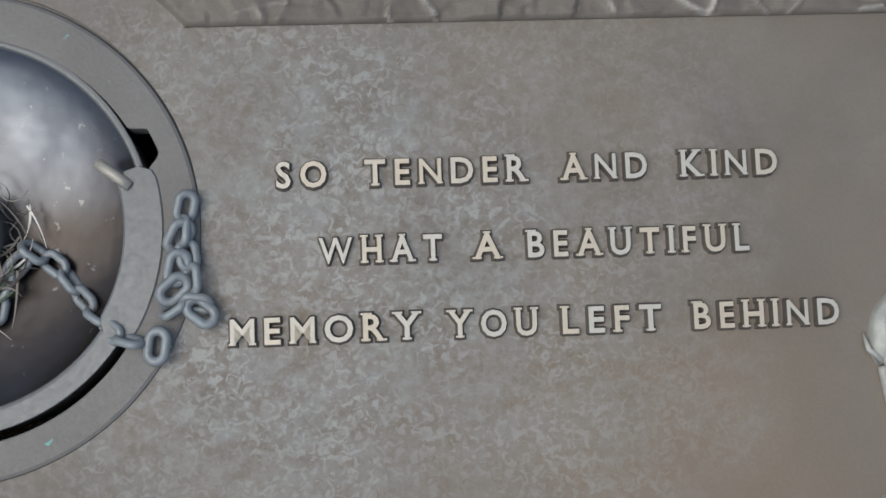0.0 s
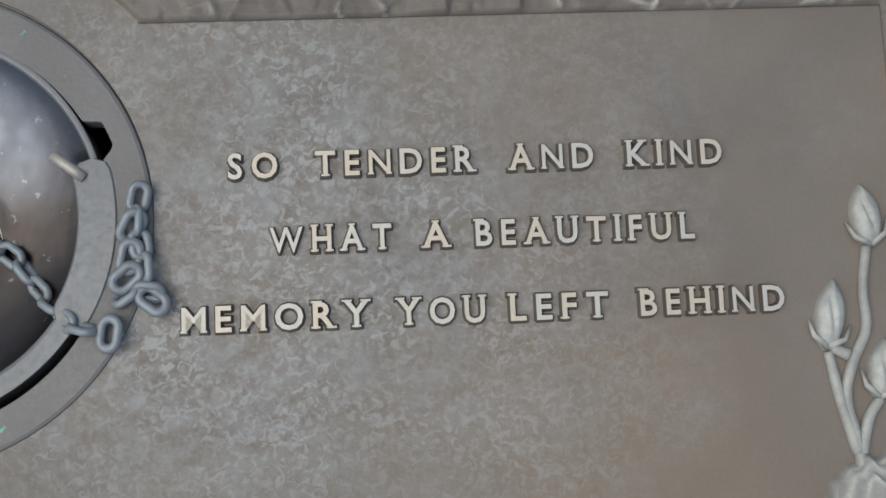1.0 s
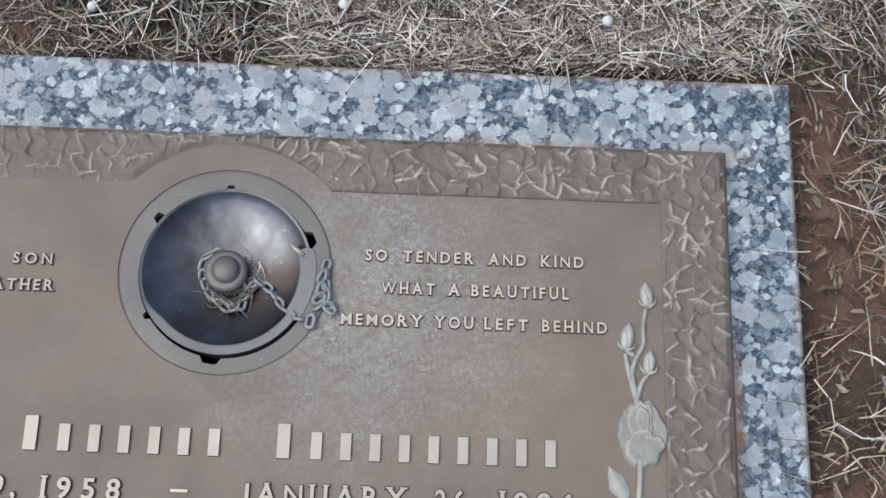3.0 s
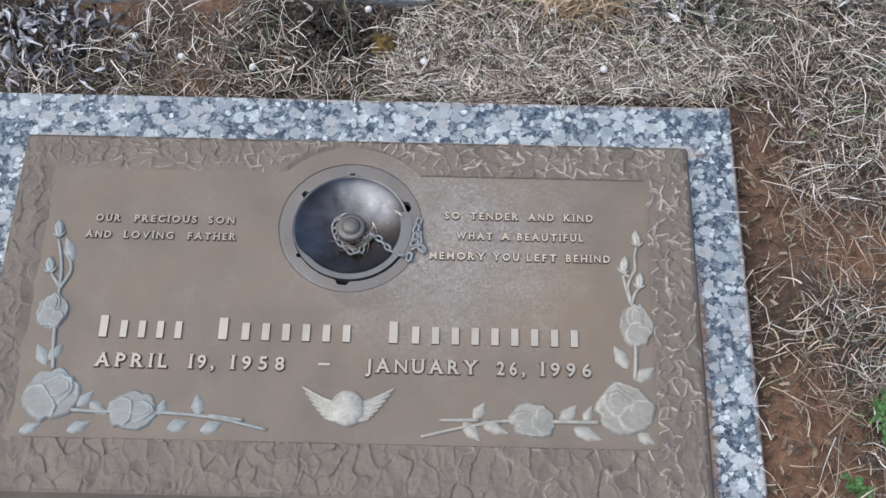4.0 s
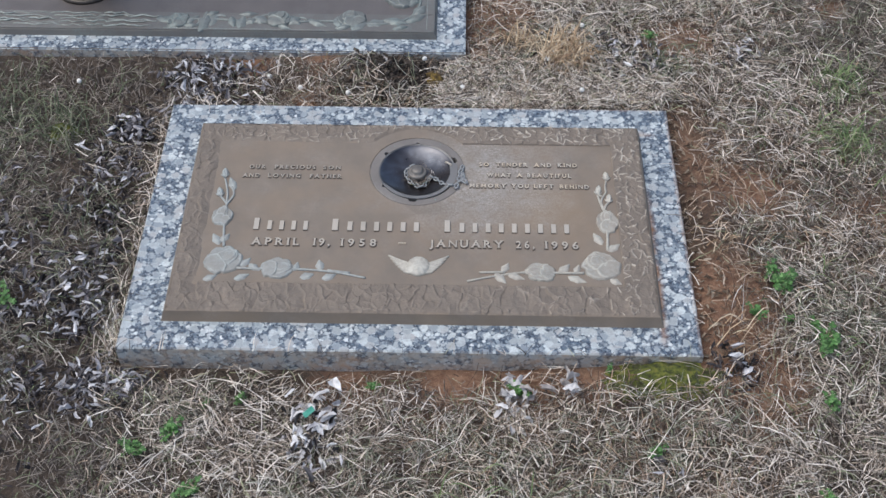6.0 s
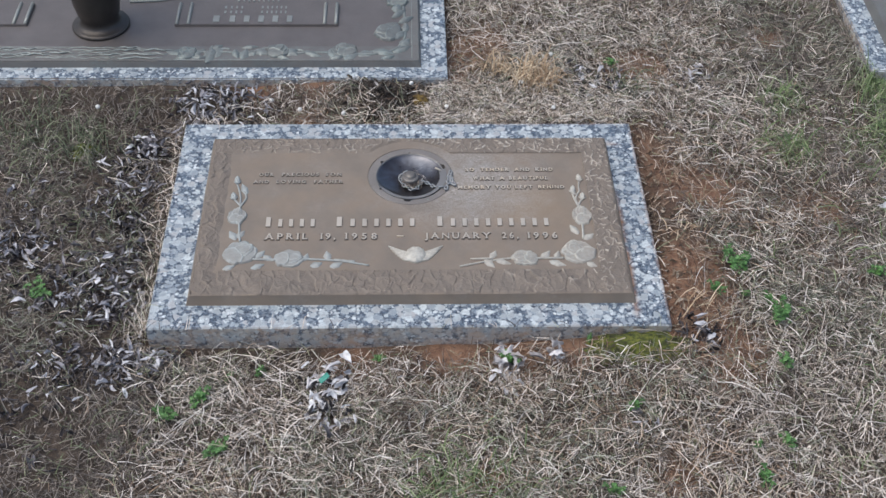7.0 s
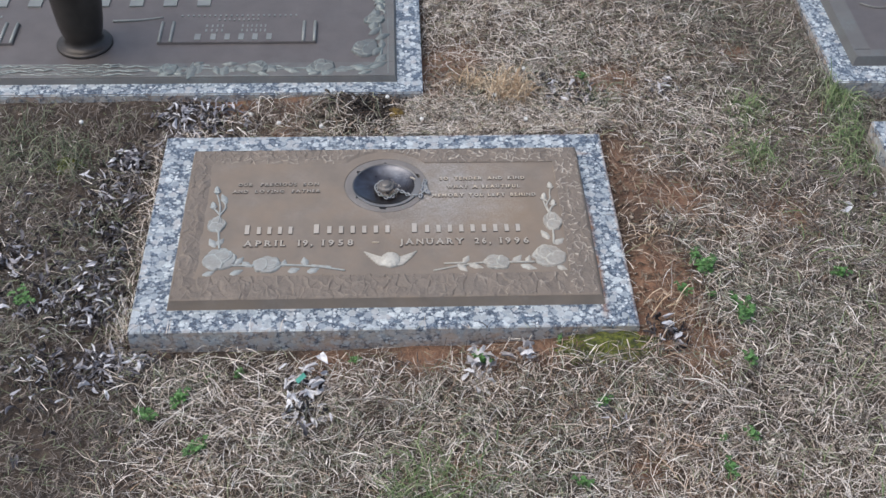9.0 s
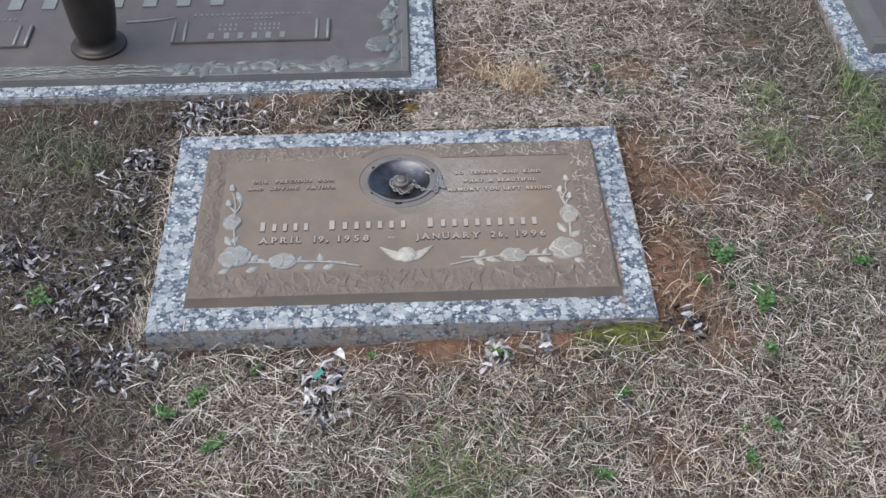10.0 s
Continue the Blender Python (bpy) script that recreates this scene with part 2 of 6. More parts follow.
cloud.inputs["Distortion"].default_value = 0.9
# blotchy blue-grey and brown tones stand in for reflections in the metal
sky_mottle = ramp(nt, cloud.outputs["Fac"], [(0.36, (0.066, 0.063, 0.068)), (0.50, (0.114, 0.117, 0.134)), (0.64, (0.170, 0.186, 0.225))])
# pale patch on one flank: the mirrored bright sky, put into the colour
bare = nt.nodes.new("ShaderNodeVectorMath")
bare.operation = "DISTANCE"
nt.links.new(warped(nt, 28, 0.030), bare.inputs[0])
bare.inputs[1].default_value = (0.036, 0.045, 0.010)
glint_mask = ramp(nt, bare.outputs["Value"], [(0.006, (0.85,)), (0.030, (0.0,))])
glint_tone = ramp(nt, noise_tex(nt, 36, 3, 0.5).outputs["Fac"], [(0.40, (0.095, 0.102, 0.122)), (0.60, (0.215, 0.228, 0.258))])
brown = ramp(nt, noise_tex(nt, 13, 3).outputs["Fac"], [(0.48, (0.0,)), (0.64, (0.75,))])
spots = ramp(nt, noise_tex(nt, 260, 3).outputs["Fac"], [(0.66, (0.0,)), (0.72, (0.5,))])
# dark brown patch painted for the dim part of the bowl's reflection
brownish = nt.nodes.new("ShaderNodeVectorMath")
brownish.operation = "DISTANCE"
nt.links.new(warped(nt, 20, 0.024), brownish.inputs[0])
brownish.inputs[1].default_value = (0.046, -0.004, 0.008)
mirror_dark = mix(nt, ramp(nt, brownish.outputs["Value"], [(0.020, (0.85,)), (0.046, (0.0,))]), mix(nt, brown, sky_mottle, (0.066, 0.051, 0.044)), (0.062, 0.049, 0.042))
mirror_mix = mix(nt, glint_mask, mirror_dark, glint_tone)
nt.links.new(mix(nt, spots, mirror_mix, (0.26, 0.26, 0.26)), b.inputs["Base Color"])
nt.links.new(ramp(nt, cloud.outputs["Fac"], [(0.35, (0.26,)), (0.7, (0.38,))]), b.inputs["Roughness"])
bump(nt, b, noise_tex(nt, 45, 3).outputs["Fac"], 0.25, 0.002)
LIP = bronze_material("bronze_lip", (0.172, 0.168, 0.165), (0.225, 0.222, 0.222), (0.36, 0.37, 0.385), 0.44, 0.3, 0.22, 0.05)
CHAIN = bronze_material("chain_metal", (0.24, 0.25, 0.26), (0.34, 0.35, 0.36), (0.25, 0.42, 0.40), 0.5, 0.35, 0.5)
SLATE = bronze_material("grey_bronze", (0.135, 0.122, 0.118), (0.17, 0.153, 0.147), (0.24, 0.25, 0.25), 0.45, 0.4, 0.4)
SLATE_EDGE = bronze_material("grey_bronze_border", (0.15, 0.145, 0.14), (0.19, 0.185, 0.175), (0.22, 0.30, 0.30), 0.5, 0.35, 0.7)
SLATE_VINE = bronze_material("grey_bronze_vine", (0.115, 0.120, 0.116), (0.155, 0.160, 0.155), (0.20, 0.30, 0.30), 0.48, 0.3, 0.8, worn=(0.25, 0.285, 0.277))
SLATE_WAVE = bronze_material("grey_bronze_wave", (0.105, 0.110, 0.106), (0.145, 0.150, 0.145), (0.20, 0.28, 0.28), 0.48, 0.3, 0.8, worn=(0.38, 0.42, 0.40))
SLATE_LIFT = bronze_material("grey_bronze_letter", (0.22, 0.235, 0.225), (0.30, 0.315, 0.30), (0.34, 0.40, 0.39), 0.45, 0.35, 0.5)
DARK = bronze_material("dark_bronze", (0.045, 0.04, 0.037), (0.075, 0.066, 0.06), (0.15, 0.15, 0.15), 0.4, 0.5, 0.3)
STRAW = island_material("dry_grass", [(0, (0.03, 0.023, 0.019)), (0.23, (0.10, 0.074, 0.056)), (0.36, (0.33, 0.262, 0.202)), (0.52, (0.60, 0.512, 0.425)), (0.70, (0.85, 0.765, 0.67)), (0.92, (0.96, 0.91, 0.845)), (0.95, (0.30, 0.33, 0.19)), (1, (0.42, 0.42, 0.29))])
OLD_STRAW = island_material("weathered_grass", [(0, (0.035, 0.028, 0.025)), (0.25, (0.11, 0.09, 0.078)), (0.5, (0.22, 0.19, 0.165)), (0.75, (0.33, 0.285, 0.245)), (0.88, (0.44, 0.395, 0.345)), (0.9, (0.15, 0.19, 0.10)), (1, (0.24, 0.26, 0.16))])
RUSSET = island_material("russet_grass", [(0, (0.05, 0.032, 0.022)), (0.3, (0.17, 0.10, 0.065)), (0.6, (0.38, 0.26, 0.175)), (0.85, (0.58, 0.44, 0.32)), (1, (0.74, 0.62, 0.50))])
SAGE = island_material("fading_grass", [(0, (0.045, 0.05, 0.035)), (0.35, (0.14, 0.155, 0.105)), (0.65, (0.28, 0.30, 0.215)), (0.9, (0.44, 0.45, 0.36)), (1, (0.60, 0.60, 0.52))])
TUFT = island_material("straw_tuft", [(0, (0.22, 0.14, 0.085)), (0.45, (0.56, 0.41, 0.26)), (1, (0.84, 0.72, 0.54))])
FADED_GREEN = island_material("faded_green_grass", [(0, (0.060, 0.085, 0.045)), (0.5, (0.135, 0.165, 0.092)), (1, (0.31, 0.32, 0.22))], 0.65)
GREEN = island_material("green_grass", [(0, (0.075, 0.135, 0.042)), (0.5, (0.165, 0.25, 0.090)), (1, (0.36, 0.40, 0.23))], 0.6)
CLOVER = island_material("weed_leaf", [(0, (0.04, 0.10, 0.025)), (0.6, (0.095, 0.235, 0.058)), (1, (0.20, 0.37, 0.13))], 0.55)
LITTER = island_material("leaf_litter", [(0, (0.014, 0.012, 0.014)), (0.45, (0.040, 0.033, 0.036)), (0.75, (0.095, 0.082, 0.088)), (0.92, (0.24, 0.23, 0.25)), (1, (0.55, 0.54, 0.58))], 0.75)
LILAC = island_material("pale_leaf", [(0, (0.05, 0.045, 0.05)), (0.3, (0.26, 0.25, 0.27)), (0.65, (0.57, 0.56, 0.595)), (1, (0.88, 0.88, 0.90))], 0.7)
FABRIC = island_material("faded_fabric", [(0, (0.012, 0.011, 0.012)), (0.22, (0.05, 0.045, 0.05)), (0.3, (0.45, 0.43, 0.45)), (0.6, (0.74, 0.73, 0.75)), (1, (0.90, 0.90, 0.91))], 0.7)
PETAL = island_material("faded_petal", [(0, (0.20, 0.18, 0.175)), (0.4, (0.52, 0.49, 0.48)), (1, (0.84, 0.83, 0.84))], 0.75)
CRUMB = island_material("leaf_crumb", [(0, (0.07, 0.048, 0.034)), (0.4, (0.165, 0.118, 0.083)), (0.75, (0.29, 0.225, 0.16)), (1, (0.52, 0.45, 0.36))], 0.85)
MULCH = island_material("mulch", [(0, (0.03, 0.024, 0.02)), (0.6, (0.075, 0.06, 0.05)), (1, (0.15, 0.13, 0.115))], 0.85)

WHITE, nt, b = material("white_pellet", 0.4)
nt.links.new(ramp(nt, noise_tex(nt, 200, 3).outputs["Fac"], [(0.3, (0.7, 0.69, 0.65)), (0.7, (0.84, 0.84, 0.82))]), b.inputs["Base Color"])
TEAL, nt, b = material("teal_scrap", 0.5)
nt.links.new(ramp(nt, noise_tex(nt, 150, 3).outputs["Fac"], [(0.3, (0.02, 0.22, 0.17)), (0.7, (0.08, 0.36, 0.28))]), b.inputs["Base Color"])
BLACK, nt, b = material("well_dark", 0.9)
nt.links.new(ramp(nt, noise_tex(nt, 90, 3).outputs["Fac"], [(0.3, (0.012, 0.011, 0.01)), (0.7, (0.03, 0.027, 0.024))]), b.inputs["Base Color"])
MOSS, nt, b = material("moss", 0.9)
nt.links.new(ramp(nt, noise_tex(nt, 130, 5).outputs["Fac"], [(0.35, (0.035, 0.034, 0.014)), (0.48, (0.070, 0.088, 0.016)), (0.60, (0.155, 0.165, 0.028)), (0.70, (0.16, 0.125, 0.04)), (0.8, (0.12, 0.075, 0.035))]), b.inputs["Base Color"])
bump(nt, b, noise_tex(nt, 500, 4).outputs["Fac"], 0.8, 0.003)
DRY_MOSS, nt, b = material("dry_moss", 0.9)
nt.links.new(ramp(nt, noise_tex(nt, 150, 5).outputs["Fac"], [(0.35, (0.045, 0.028, 0.012)), (0.50, (0.12, 0.078, 0.022)), (0.66, (0.24, 0.165, 0.035))]), b.inputs["Base Color"])
bump(nt, b, noise_tex(nt, 500, 4).outputs["Fac"], 0.8, 0.003)

SOIL, nt, b = material("soil", 0.9)
clay_attr = nt.nodes.new("ShaderNodeAttribute")
clay_attr.attribute_name = "clay"
soil_dark = ramp(nt, noise_tex(nt, 45, 6, 0.7).outputs["Fac"], [(0.3, (0.042, 0.033, 0.027)), (0.55, (0.085, 0.064, 0.049)), (0.75, (0.15, 0.115, 0.087))])
soil_clay = ramp(nt, noise_tex(nt, 60, 6, 0.7).outputs["Fac"], [(0.3, (0.15, 0.080, 0.051)), (0.55, (0.268, 0.153, 0.097)), (0.75, (0.365, 0.24, 0.16))])
turf_attr = nt.nodes.new("ShaderNodeAttribute")
turf_attr.attribute_name = "turf"
turf = ramp(nt, noise_tex(nt, 40, 8, 0.75).outputs["Fac"], [(0.3, (0.085, 0.068, 0.052)), (0.5, (0.20, 0.17, 0.13)), (0.7, (0.34, 0.295, 0.235))])
nt.links.new(mix(nt, turf_attr.outputs["Fac"], mix(nt, clay_attr.outputs["Fac"], soil_dark, soil_clay), turf), b.inputs["Base Color"])
bump(nt, b, noise_tex(nt, 160, 6, 0.7).outputs["Fac"], 0.9, 0.006)


# ---- mesh helpers ----
def mesh_part(name, verts, faces, mat, parent=None, label="", smooth=True):
    me = bpy.data.meshes.new(name)
    me.from_pydata([tuple(v) for v in verts], [], [tuple(f) for f in faces])
    me.materials.append(mat)
    if smooth:
        me.shade_smooth()
    me.update()
    ob = new(name, me)
    ob.parent = parent
    return tagged(ob, label)


def part(name, bm, mat, parent=None, label="", smooth=False):
    me = bpy.data.meshes.new(name)
    bm.normal_update()
    bm.to_mesh(me)
    bm.free()
    me.materials.append(mat)
    if smooth:
        me.shade_smooth()
    ob = new(name, me)
    ob.parent = parent
    return tagged(ob, label)


def thing(name, label, category, at=(0, 0, 0), turn=0.0, group="", kind=""):
    ob = new(name)
    ob.empty_display_size = 0.02
    ob.matrix_world = pose(*at, 0, 0, turn)
    return tagged(ob, label, category, group, kind)


def set_wear(ob, values):
    att = ob.data.attributes.new("wear", "FLOAT", "POINT")
    att.data.foreach_set("value", np.array(values, np.float32))
    return ob


def box(bm, x0, x1, y0, y1, z0, z1, bevel=0.0, taper=0.0):
    vs = [bm.verts.new((x, y, z)) for z, t in ((z0, 0), (z1, taper)) for x, y in ((x0 + t, y0 + t), (x1 - t, y0 + t), (x1 - t, y1 - t), (x0 + t, y1 - t))]
    fs = [bm.faces.new([vs[i] for i in q]) for q in ((3, 2, 1, 0), (4, 5, 6, 7), (0, 1, 5, 4), (1, 2, 6, 5), (2, 3, 7, 6), (3, 0, 4, 7))]
    if bevel:
        edges = list({e for f in fs for e in f.edges})
        bmesh.ops.bevel(bm, geom=edges, offset=bevel, segments=2, affect="EDGES")


def tube(points, radius, sides=8, taper=0.0, flat=1.0):
    """A round bar along the points, as vertices and faces."""
    pts = [Vector(p) for p in points]
    verts, faces = [], []
    n = len(pts)
    for i, p in enumerate(pts):
        d = (pts[min(i + 1, n - 1)] - pts[max(i - 1, 0)]).normalized()
        side = d.cross(Vector((0, 0, 1)))
        side = side.normalized() if side.length > 1e-5 else Vector((1, 0, 0))
        up = side.cross(d)
        r = radius * (1 - taper * i / max(n - 1, 1))
        for k in range(sides):
            a = 2 * math.pi * k / sides
            verts.append(p + side * (r * math.cos(a)) + up * (r * flat * math.sin(a)))
    for i in range(n - 1):
        for k in range(sides):
            a, c = i * sides + k, i * sides + (k + 1) % sides
            faces.append((a, c, c + sides, a + sides))
    faces.append(tuple(range(sides))[::-1])
    faces.append(tuple(range((n - 1) * sides, n * sides)))
    return verts, faces


def lathe(profile, sides=64, closed=False):
    """Turns (radius, z) pairs about the z axis; a radius of 0 makes a pole."""
    verts, faces, rings = [], [], []
    for r, z in profile:
        if r < 1e-6:
            rings.append([len(verts)] * sides)
            verts.append((0, 0, z))
        else:
            rings.append(list(range(len(verts), len(verts) + sides)))
            verts += [(r * math.cos(2 * math.pi * k / sides), r * math.sin(2 * math.pi * k / sides), z) for k in range(sides)]
    for a, c in zip(rings, rings[1:] + (rings[:1] if closed else [])):
        for k in range(sides):
            j = (k + 1) % sides
            f = [a[k], a[j], c[j], c[k]]
            f = [v for i, v in enumerate(f) if v not in f[:i]]
            if len(f) > 2:
                faces.append(f)
    return verts, faces


# ---- the lie of the ground ----
SLAB = (-0.360, 0.354, -0.2145, 0.2250)          # the granite slab: x0, x1, y0, y1
SLAB_N = (-1.176, 0.0635, 0.3455, 0.785)
SLAB_NE = (0.794, 1.55, 0.366, 0.81)
SLAB_E = (0.822, 1.55, -0.19, 0.252)
CLAY_SPOTS = [(0.385, -0.14, 0.04), (0.22, -0.24, 0.03), (0.455, 0.085, 0.042), (0.405, -0.085, 0.05), (0.38, -0.19, 0.06), (0.39, 0.40, 0.05), (-0.09, -0.245, 0.035),
              (0.12, 0.475, 0.06), (0.655, 0.512, 0.034), (0.145, -0.249, 0.045), (0.05, -0.238, 0.032),
              (-0.17, 0.262, 0.03), (-0.15, 0.338, 0.03), (-0.26, 0.338, 0.03), (0.43, -0.28, 0.04), (0.63, 0.05, 0.04), (0.085, 0.40, 0.03), (0.086, 0.355, 0.022), (0.092, 0.46, 0.03), (0.405, 0.43, 0.04), (0.36, 0.405, 0.03), (0.425, -0.135, 0.03), (0.46, -0.24, 0.03), (0.33, -0.44, 0.03), (0.09, -0.44, 0.02)]


def ripple(x, y, f, s):
    return (np.sin(f * x + 1.3 * s + 1.7 * np.sin(0.7 * f * y + s)) + np.sin(f * 1.1 * y + 2.1 * s + 1.5 * np.sin(0.8 * f * x - s))) * 0.5


def ground_z(x, y):
    near = np.exp(-(x * x + y * y) / 9.0)
    z = -0.052 + near * (0.004 * ripple(x, y, 9, 1) + 0.003 * ripple(x, y, 23, 2) + 0.0018 * ripple(x, y, 61, 3))
    z = z + 0.020 * np.exp(-((x - 0.36) ** 2 + (y + 0.22) ** 2) / 0.03)
    z = z + 0.016 * np.exp(-((x - 0.15) ** 2 / 0.12 + (y - 0.27) ** 2 / 0.02)) + 0.010 * np.exp(-((x - 0.45) ** 2 + (y - 0.1) ** 2) / 0.05) + 0.013 * np.exp(-(x - 0.40) ** 2 / 0.004 - (y - 0.03) ** 2 / 0.05) - 0.006 * np.exp(-((x + 0.6) ** 2 + (y - 0.3) ** 2) / 0.06)
    z = z + 0.026 * np.exp(-(y - 0.345) ** 2 / 0.0022) / (1 + np.exp(np.clip((x - 0.03) / 0.03, -30, 30))) / (1 + np.exp(np.clip((-1.25 - x) / 0.03, -30, 30)))
    z = z + 0.022 * np.exp(-((x - 0.775) ** 2 / 0.0016)) / (1 + np.exp(np.clip((0.33 - y) / 0.02, -30, 30))) / (1 + np.exp(np.clip((y - 0.84) / 0.02, -30, 30)))
    return np.minimum(z, -0.02)


HOLLOWS = [(-0.415, 0.030, 0.028), (-0.407, -0.092, 0.024), (-0.440, -0.140, 0.030), (-0.430, -0.245, 0.034), (-0.430, 0.190, 0.028), (-0.570, -0.030, 0.042), (-0.500, -0.125, 0.032), (-0.335, 0.300, 0.036),
           (-0.550, -0.330, 0.060), (-0.480, 0.110, 0.030), (0.306, 0.316, 0.022), (0.345, 0.350, 0.020)]


gaps = random.Random(5)
HOLLOWS += [(gaps.uniform(-0.78, -0.385), gaps.uniform(-0.42, 0.27), gaps.uniform(0.008, 0.022)) for _ in range(46)]


def hollow_at(x, y):
    h = np.zeros(np.shape(x))
    for cx, cy, r in HOLLOWS:
        h = np.maximum(h, np.exp(-((x - cx) ** 2 + (y - cy) ** 2) / (r * r)))
    return h


def clay_at(x, y):
    c = 0.12 + (0.22 * ripple(x, y, 7, 4) + 0.22 * ripple(x, y, 17, 5)) * np.exp(-(x * x + y * y) / 4)
    for cx, cy, r in CLAY_SPOTS:
        c = c + 1.1 * np.exp(-((x - cx) ** 2 + (y - cy) ** 2) / (r * r))
    c = c + 0.34 * np.exp(-(x - 0.378) ** 2 / 0.0009 - (y - 0.10) ** 2 / 0.02)
    c = c - 0.8 * np.exp(-((x + 0.03) ** 2 + (y - 0.30) ** 2) / 0.006) - 0.5 * np.exp(-((x + 0.55) ** 2 + (y + 0.1) ** 2) / 0.05) - 0.9 * hollow_at(x, y) - 0.55 / (1 + np.exp(np.clip((x + 0.41) / 0.025, -40, 40)))
    return np.clip(c, 0, 1)


def in_slab(x, y, grow=0.0):
    hit = np.zeros(np.shape(x), bool)
    for x0, x1, y0, y1 in (SLAB, SLAB_N, SLAB_NE, SLAB_E):
        hit |= (x > x0 - grow) & (x < x1 + grow) & (y > y0 - grow) & (y < y1 + grow)
    return hit


def build_ground():
    axis = list(np.arange(-1.9, 1.9001, 0.0125))
    step, v = 0.03, 1.9
    out = []
    while v < 400:
        v += step
        out.append(v)
        step *= 1.35
    axis = [-a for a in out[::-1]] + axis + out
    ax = np.array(axis)
    xx, yy = np.meshgrid(ax, ax, indexing="ij")
    zz = ground_z(xx, yy)
    n = len(ax)
    verts = np.stack([xx, yy, zz], -1).reshape(-1, 3).tolist()
    faces = [(i * n + j, (i + 1) * n + j, (i + 1) * n + j + 1, i * n + j + 1) for i in range(n - 1) for j in range(n - 1)]
    ob = mesh_part("ground", verts, faces, SOIL)
    att = ob.data.attributes.new("clay", "FLOAT", "POINT")
    att.data.foreach_set("value", clay_at(xx, yy).reshape(-1).astype(np.float32))
    att = ob.data.attributes.new("turf", "FLOAT", "POINT")
    away = np.hypot(xx, yy - 0.15)
    cover = np.clip((away - 0.75) / 0.8 + 0.35 * ripple(xx, yy, 4.3, 7), 0, 1) * np.clip((away - 0.6) / 0.4, 0, 1)
    att.data.foreach_set("value", cover.reshape(-1).astype(np.float32))
    tagged(ob, "dark soil and red clay ground with sparse cover", "ground", kind="structure")


build_ground()


# ---- granite slabs ----
def granite_slab(name, rect, label, top=-0.014, hole=None):
    """A sawn slab with softened edges, bored through where a vase is sunk into it."""
    x0, x1, y0, y1 = rect
    if not hole:
        bm = bmesh.new()
        box(bm, x0, x1, y0, y1, -0.11, top, 0.0022)
        return tagged(part(name, bm, GRANITE), label, "gravestone base", "granite bases")
    cx, cy, r = hole
    angles = sorted([2 * math.pi * k / 64 for k in range(64)] + [math.atan2(y - cy, x - cx) % (2 * math.pi) for x in (x0, x1) for y in (y0, y1)])
    verts, faces = [], []
    for a in angles:
        c, s = math.cos(a), math.sin(a)
        t = min(((x1 - cx) / c if c > 1e-9 else (x0 - cx) / c if c < -1e-9 else 9), ((y1 - cy) / s if s > 1e-9 else (y0 - cy) / s if s < -1e-9 else 9))
        ex, ey = cx + t * c, cy + t * s
        g = 0.002
        ix, iy = min(max(ex, x0 + g), x1 - g), min(max(ey, y0 + g), y1 - g)
        verts += [(cx + r * c, cy + r * s, -0.11), (cx + r * c, cy + r * s, top), (ix, iy, top), (ex, ey, top - g), (ex, ey, -0.11)]
    n = len(angles)
    for k in range(n):
        j = (k + 1) % n
        for i in range(5):
            h = (i + 1) % 5
            faces.append((5 * k + i, 5 * k + h, 5 * j + h, 5 * j + i))
    return tagged(mesh_part(name, verts, faces, GRANITE, smooth=False), label, "gravestone base", "granite bases")


granite_slab("granite_base", SLAB, "grey and blue speckled granite slab under a brown bronze plaque", hole=(-0.0010, 0.0795, 0.0585))
granite_slab("granite_base", SLAB_N, "wide speckled grey granite slab under a double bronze plaque")
granite_slab("granite_base", SLAB_NE, "speckled grey granite slab under a grey bronze plaque")
granite_slab("granite_base", SLAB_E, "speckled grey granite slab half hidden by green grass")


# ---- rough cast borders ----
def crumple(x, y, size):
    """Torn, folded relief: tilted facets with a sharp fold where two of them meet. Gives the facet's height and the fold, 0 to 1."""
    warp = noise.noise_vector(Vector((x * 60, y * 60, 2.0)))
    p = Vector((x / size + 0.35 * warp.x, y / size + 0.35 * warp.y, 0.5))
    dist, cells_near = noise.voronoi(p)
    lean = noise.noise_vector(cells_near[0] * 3.7)
    off = p - cells_near[0]
    apart = (cells_near[1] - cells_near[0]).length
    fold = max(0.0, 1 - (dist[1] ** 2 - dist[0] ** 2) / (2 * apart) / 0.135) if apart > 0.3 else 0.0
    mid = (cells_near[0] + cells_near[1]) * 2.3
    keep = min(1.0, max(0.0, 0.08 + 2.5 * noise.noise(mid)))
    return off.x * lean.x + off.y * lean.y, fold * keep


